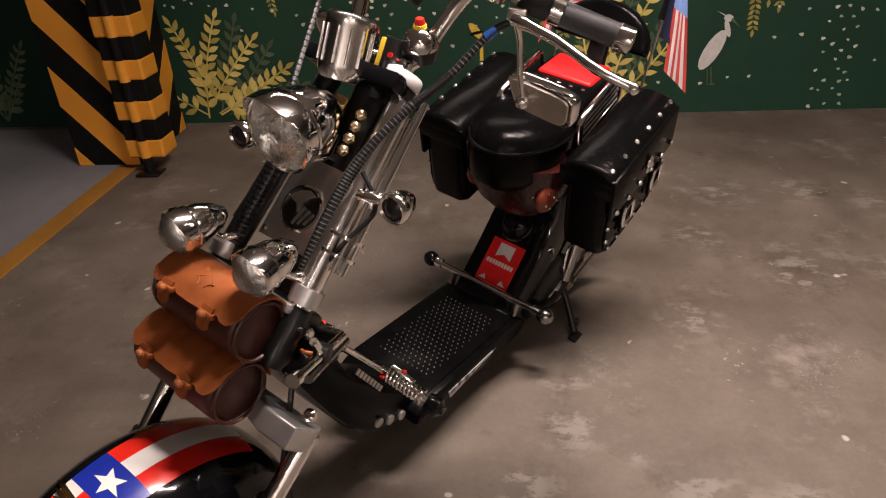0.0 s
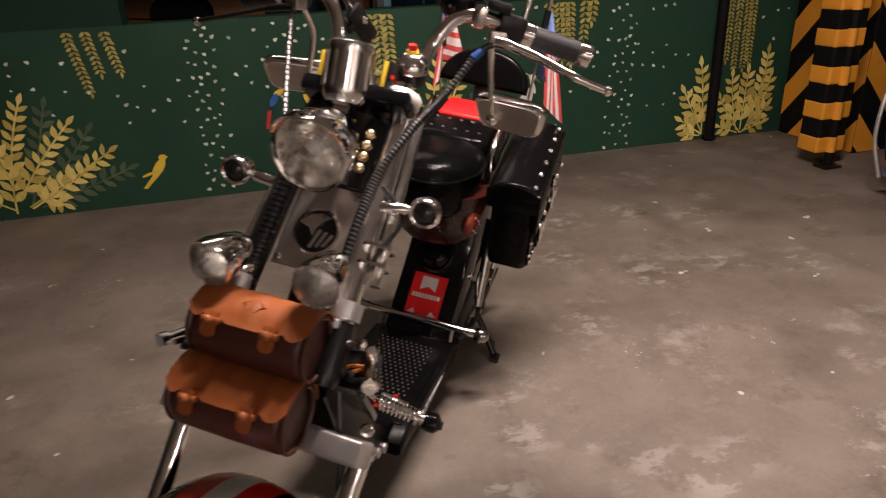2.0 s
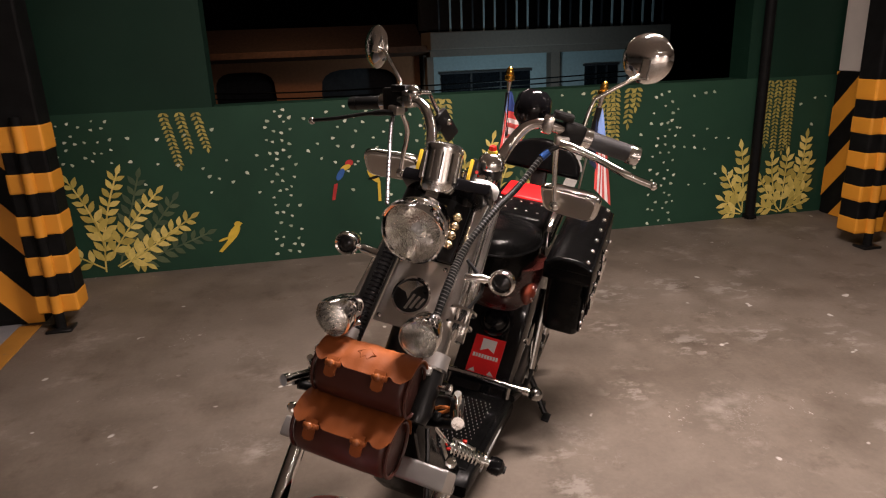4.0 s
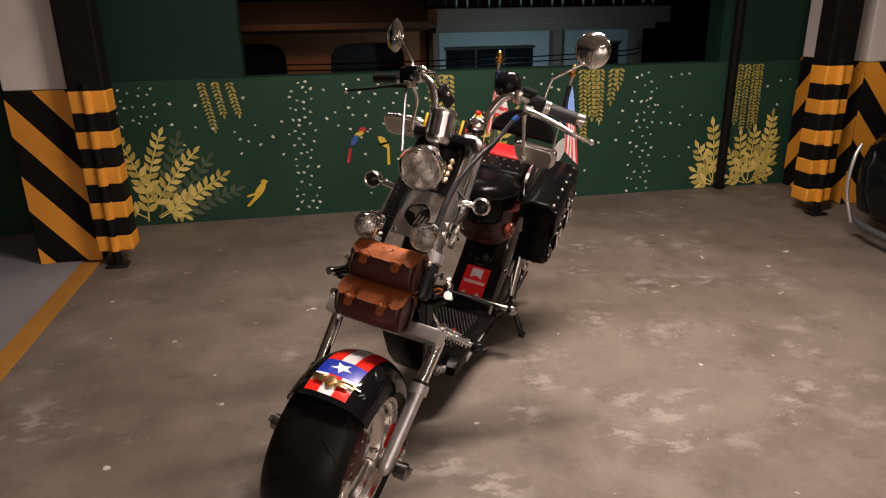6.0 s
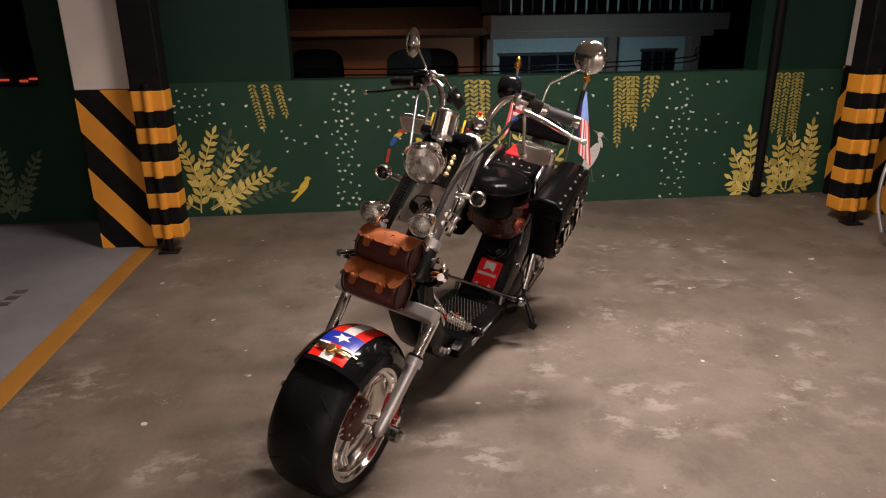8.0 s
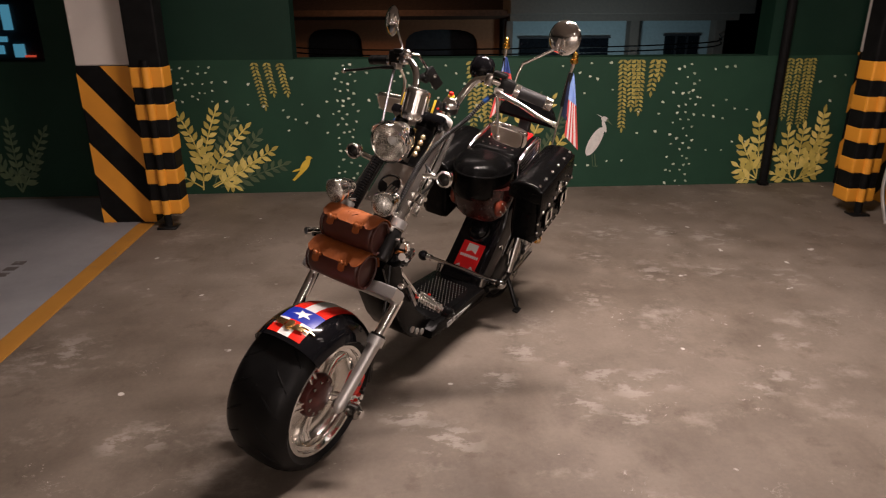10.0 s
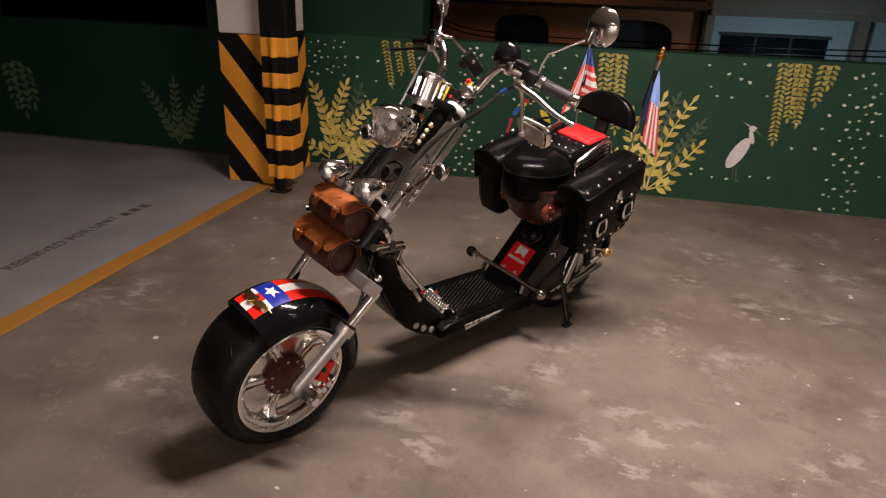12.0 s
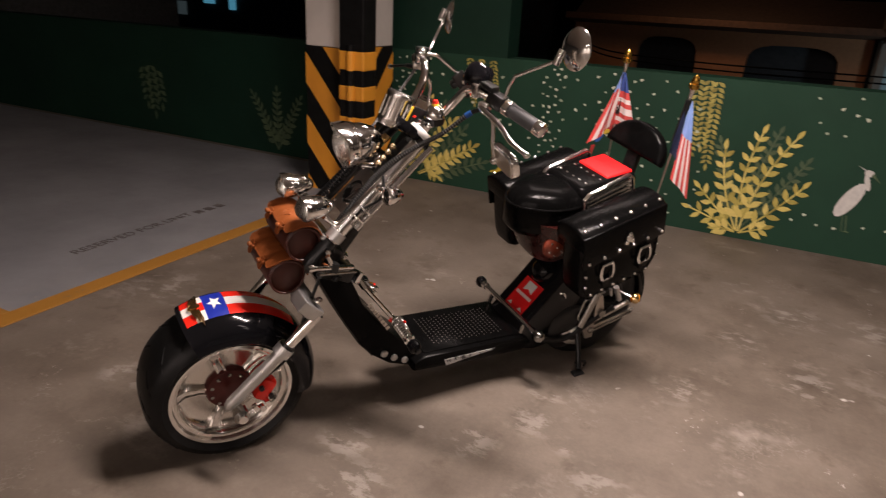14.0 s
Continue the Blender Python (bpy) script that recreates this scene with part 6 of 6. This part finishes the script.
def tool_roll(yc, zc, r, x0, x1, low, label):
    t = thing("tool_roll_bag", ((x0 + x1) / 2, yc, zc - r), label, "leather bag", "leather bags on the fork")
    n = 28

    def ring(x, rr, sq=1.0):
        return [V(x, yc - math.cos(2 * math.pi * k / n) * rr * 1.02, zc + math.sin(2 * math.pi * k / n) * rr * (sq if k <= n // 2 else 1.16)) for k in range(n)]

    rows = [ring(x0, r * 0.90), ring(x0 + 0.006, r * 0.99), ring(x0 + 0.012, r), ring((x0 + x1) / 2, r * 1.02), ring(x1 - 0.012, r), ring(x1 - 0.006, r * 0.99), ring(x1, r * 0.90)]
    b = part("body", loft(rows), BROWN, t, "dark brown leather body", sharp=60)
    for x, s in ((x0, -1), (x1, 1)):
        part("end_seam", tube(ring(x + 0.004 * s, r * 0.93) + ring(x + 0.004 * s, r * 0.93)[:1], 0.0035, 6), BROWN, b)
    # flap with a scalloped front edge
    bm = bmesh.new()
    m, q = 40, 16
    lo, li = [], []
    for i in range(m + 1):
        u = i / m
        x = x0 - 0.004 + (x1 - x0 + 0.012) * u
        edge = low + 16 * max(0.0, (abs(u - 0.5) - 0.40) / 0.10) ** 2
        for f in (0.22, 0.74):
            edge += 7 * math.exp(-((abs(u - f) - 0.070) / 0.030) ** 2)
        bulge = 1.0 + 0.02 * math.sin(u * 17) + 0.012 * math.sin(u * 41)
        a_, b_ = [], []
        for j in range(q + 1):
            a = radians(edge + (185 - edge) * j / q)
            d = V(0, -math.cos(a) * 1.02, math.sin(a))
            rr = r * 1.03 * bulge + 0.003 + (0.003 if j == 0 else 0)
            a_.append(bm.verts.new(V(x, yc, zc) + d * (rr + 0.003)))
            b_.append(bm.verts.new(V(x, yc, zc) + d * rr))
        lo.append(a_)
        li.append(b_)
    for i in range(m):
        for j in range(q):
            bm.faces.new((lo[i][j], lo[i + 1][j], lo[i + 1][j + 1], lo[i][j + 1]))
            bm.faces.new((li[i][j], li[i][j + 1], li[i + 1][j + 1], li[i + 1][j]))
        for j in (0, q):
            bm.faces.new((lo[i][j], li[i][j], li[i + 1][j], lo[i + 1][j]))
    for i in (0, m):
        for j in range(q):
            bm.faces.new((lo[i][j], lo[i][j + 1], li[i][j + 1], li[i][j]))
    flap = part("flap", bm, TAN, t, "tan leather flap with scalloped edge", sharp=60)
    if low > 30:
        # embossed winged outline on the upper flap
        def on_flap(u, deg):
            return V(x0 + (x1 - x0) * u, yc, zc) + V(0, -math.cos(radians(deg)) * 1.02, math.sin(radians(deg))) * (r * 1.03 + 0.0062)
        mark = [(0.40, 74), (0.50, 88), (0.60, 74), (0.565, 72), (0.535, 62), (0.50, 68), (0.465, 62), (0.435, 72)]
        part("embossed_mark", tube([on_flap(*q) for q in mark + mark[:1]], 0.0014, 6), TAN, flap)
    for f in (0.22, 0.74):
        x = x0 + (x1 - x0) * f
        pts = []
        for j in range(10):
            a = radians(low + 12 - 34 * j / 9)
            pts.append(V(x, yc, zc) + V(0, -math.cos(a) * 1.03, math.sin(a)) * (r * 1.06 + 0.008))
        bm = bmesh.new()
        rr_ = [[p + V(w, 0, 0) + (p - V(x, yc, zc)).normalized() * h for w, h in ((-0.011, 0), (0.011, 0), (0.011, 0.004), (-0.011, 0.004))] for p in pts]
        rr_[-1] = [q_ + V(0.006 * (1 if q_.x < x else -1), 0, 0) for q_ in rr_[-1]]
        loft(rr_, bm)
        st = part("strap", bm, TAN, t)
        c = pts[3]
        part("keeper", box(c, (0.030, 0.012, 0.010), (-25, 0, 0), 0.003), TAN, st)
        part("knob", ball(c + V(0.0, -0.009, 0.005), 0.0085, squash=(1, 0.8, 0.9)), TANGLOSS, st, "polished leather knob")
    return t


tool_roll(0.206, 0.724, 0.049, -0.092, 0.086, 36, "tan and brown leather tool roll strapped above another")
tool_roll(0.164, 0.622, 0.052, -0.102, 0.080, 29, "lower tan and brown leather tool roll with hanging strap ends")

# ---- saddlebags ----
for s in (1, -1):
    sm = Matrix.Translation((0.214, 1.268, 0.643) if s > 0 else (-0.210, 1.266, 0.624)) @ Matrix.Rotation(radians(15), 4, "X")
    sb = thing("saddlebag", (0.228 * s, 1.32, 0.44), "black studded leather saddlebag with two chrome buckles" if s > 0 else "black leather saddlebag on the far flank of the seat", "saddlebag", "saddlebags")

    def place(bm):
        bm.transform(sm)
        return bm

    side = [(-0.172, 0.105), (0.172, 0.105), (0.173, -0.060), (0.160, -0.120), (0.130, -0.158), (0.09, -0.168), (-0.140, -0.168), (-0.166, -0.150), (-0.173, -0.110)]
    part("pouch", place(slab(side, -0.059, 0.059, 0, 0.024, None, 4)), BLEATHER, sb)
    seam = [sm @ V(0.0585 * s, y * 0.93, z * 0.93) for y, z in side]
    part("seam", tube(seam + seam[:1], 0.0022, 6), BLEATHER, sb)
    lid_out = [(0.073 * math.cos(math.pi * k / 14), 0.086 + 0.050 * math.sin(math.pi * k / 14) ** 0.75) for k in range(15)]
    lid = part("lid", place(slab(lid_out, -0.180, 0.180, 1, 0.012, None, 3)), BLEATHER, sb, "rounded flap lid")
    part("lid_lip", place(box((0, -0.173, 0.082), (0.146, 0.012, 0.062), bevel=0.006)), BLEATHER, lid)
    part("flap", place(box((0.067 * s, 0, 0.050), (0.013, 0.358, 0.125), bevel=0.006)), BLEATHER, lid)
    for k in range(6):
        y = -0.158 + 0.063 * k
        for x, z in ((0.077, 0.010), (0.052, 0.126)):
            part("stud", ball(sm @ V(x * s, y, z), 0.0072), CHROME, lid)
    for k in range(6):
        part("stud", ball(sm @ V(0.060 * s, -0.135 + 0.050 * k, -0.143), 0.0066), CHROME, sb)
    for y in (-0.158, 0.158):
        for z in (-0.10, -0.055):
            part("stud", ball(sm @ V(0.061 * s, y, z), 0.0062), CHROME, sb)
    for y in (-0.078, 0.086):
        st = part("strap", place(box((0.066 * s, y, -0.045), (0.010, 0.030, 0.150), bevel=0.003)), BLEATHER, sb)
        bk_ = [sm @ V(0.076 * s, y + a, -0.055 + b) for a, b in ((-0.020, -0.030), (-0.026, -0.012), (-0.026, 0.012), (-0.020, 0.030), (0.020, 0.030), (0.026, 0.012), (0.026, -0.012), (0.020, -0.030))]
        part("buckle", tube(bk_ + bk_[:2], 0.0055, 8), CHROME, st, "chrome buckle frame")
    bm = ball(sm @ V(0.078 * s, 0.012, 0.045), 0.018, None, 14, (0.4, 0.8, 1.0))
    for a, b in ((-0.012, -0.014), (0.012, -0.014), (0, 0.016)):
        ball(sm @ V(0.080 * s, 0.012 + a, 0.045 + b), 0.009, bm, 10, (0.5, 1, 1))
    part("badge", bm, CHROME, lid, "small bright metal badge")

# ---- two small flags behind the seat ----
FINIAL = chrome("amber_brass", (0.88, 0.50, 0.10), 0.14)
for s in (1, -1):
    foot, tip = V(0.135 * s, 1.530, 0.700), V(0.160 * s, 1.515, 1.150)
    fg = thing("small_flag", tuple(foot), "small striped flag drooping on a thin pole with amber finial", "flag", "flags behind the seat")
    part("pole", tube([foot, tip], 0.0035, 8), BRUSHED, fg)
    d = (tip - foot).normalized()
    part("pole_cap", tube([tip - d * 0.035, tip], [0.006, 0.010], 10), CHROME, fg)
    part("finial", tube([tip - d * 0.004, tip, tip + d * 0.004, tip + d * 0.016, tip + d * 0.019, tip + d * 0.024, tip + d * 0.040, tip + d * 0.048], [0.008, 0.014, 0.0175, 0.0175, 0.012, 0.0145, 0.0105, 0.004], 16), FINIAL, fg, "small brass finial")
    part("pole_sleeve", tube([tip - d * 0.19, tip - d * 0.04], [0.012, 0.010], 10), BLACKM, fg, "black pole sleeve")
    # cloth: each flag hangs in pleats below its sleeve; the canton sits at the top of its fly side
    side = V(-0.55, 0.83, 0.0).normalized()
    out = V(0.83, 0.55, 0.0).normalized()

    def cloth(u, v, wing):
        """A point of the cloth: u across from the pole, v down."""
        fold = 0.007 * math.sin(u * 8.0 + v * 3.0 + wing) * min(1.0, 2.0 * v)
        if s > 0:
            w = 0.012 + 0.070 * v ** 0.85
            return tip - d * (0.040 + 0.285 * v) + out * (w * (u + 0.06) + 0.016 * v) + side * (fold - 0.050 * v) - V(0, 0, 0.040 * u * v - 0.022 * (1 - u) * v)
        if wing:
            w = 0.010 + 0.085 * v
            return tip - d * (0.035 + 0.195 * v) + out * (w * u * 0.85) - side * (fold + 0.012) - V(0, 0, 0.012 * u * v)
        w = 0.010 + 0.135 * v
        return tip - d * (0.035 + 0.20 * v) + V(0.20, -0.98, 0.0) * (w * u) + out * fold - V(0, 0, 0.060 * u * v)

    def panel(name, wing, u0, u1, v0, v1, mats, along):
        nu, nv = 14, 16
        bm = bmesh.new()
        g = [[bm.verts.new(cloth(u0 + (u1 - u0) * i / nu, v0 + (v1 - v0) * j / nv, wing)) for i in range(nu + 1)] for j in range(nv + 1)]
        for j in range(nv):
            for i in range(nu):
                f = bm.faces.new((g[j][i], g[j][i + 1], g[j + 1][i + 1], g[j + 1][i]))
                f.material_index = ((i // 2) if along else (j * 7 // nv)) % len(mats)
        bmesh.ops.solidify(bm, geom=bm.faces[:], thickness=0.0008)
        part(name, bm, mats, fg)

    if s > 0:
        panel("canton", 0, 0.10, 1.0, 0.0, 0.42, [FLAGLIT], False)
        panel("stripes", 0, 0.10, 1.0, 0.42, 1.0, [FLAGRED, FLAGWHITE], True)
        panel("dark_fold", 0, -0.30, 0.16, 0.05, 0.75, [FLAGNAVY], False)
    else:
        panel("canton", 1, 0.0, 1.0, 0.0, 0.34, [FLAGSHADE], False)
        panel("stripes", 1, 0.0, 1.0, 0.34, 1.0, [FLAGRED, FLAGWHITE], False)
        panel("canton", 0, 0.0, 1.0, 0.0, 0.28, [FLAGLIT], False)
        panel("stripes", 0, 0.0, 1.0, 0.28, 1.0, [FLAGRED, FLAGWHITE], True)
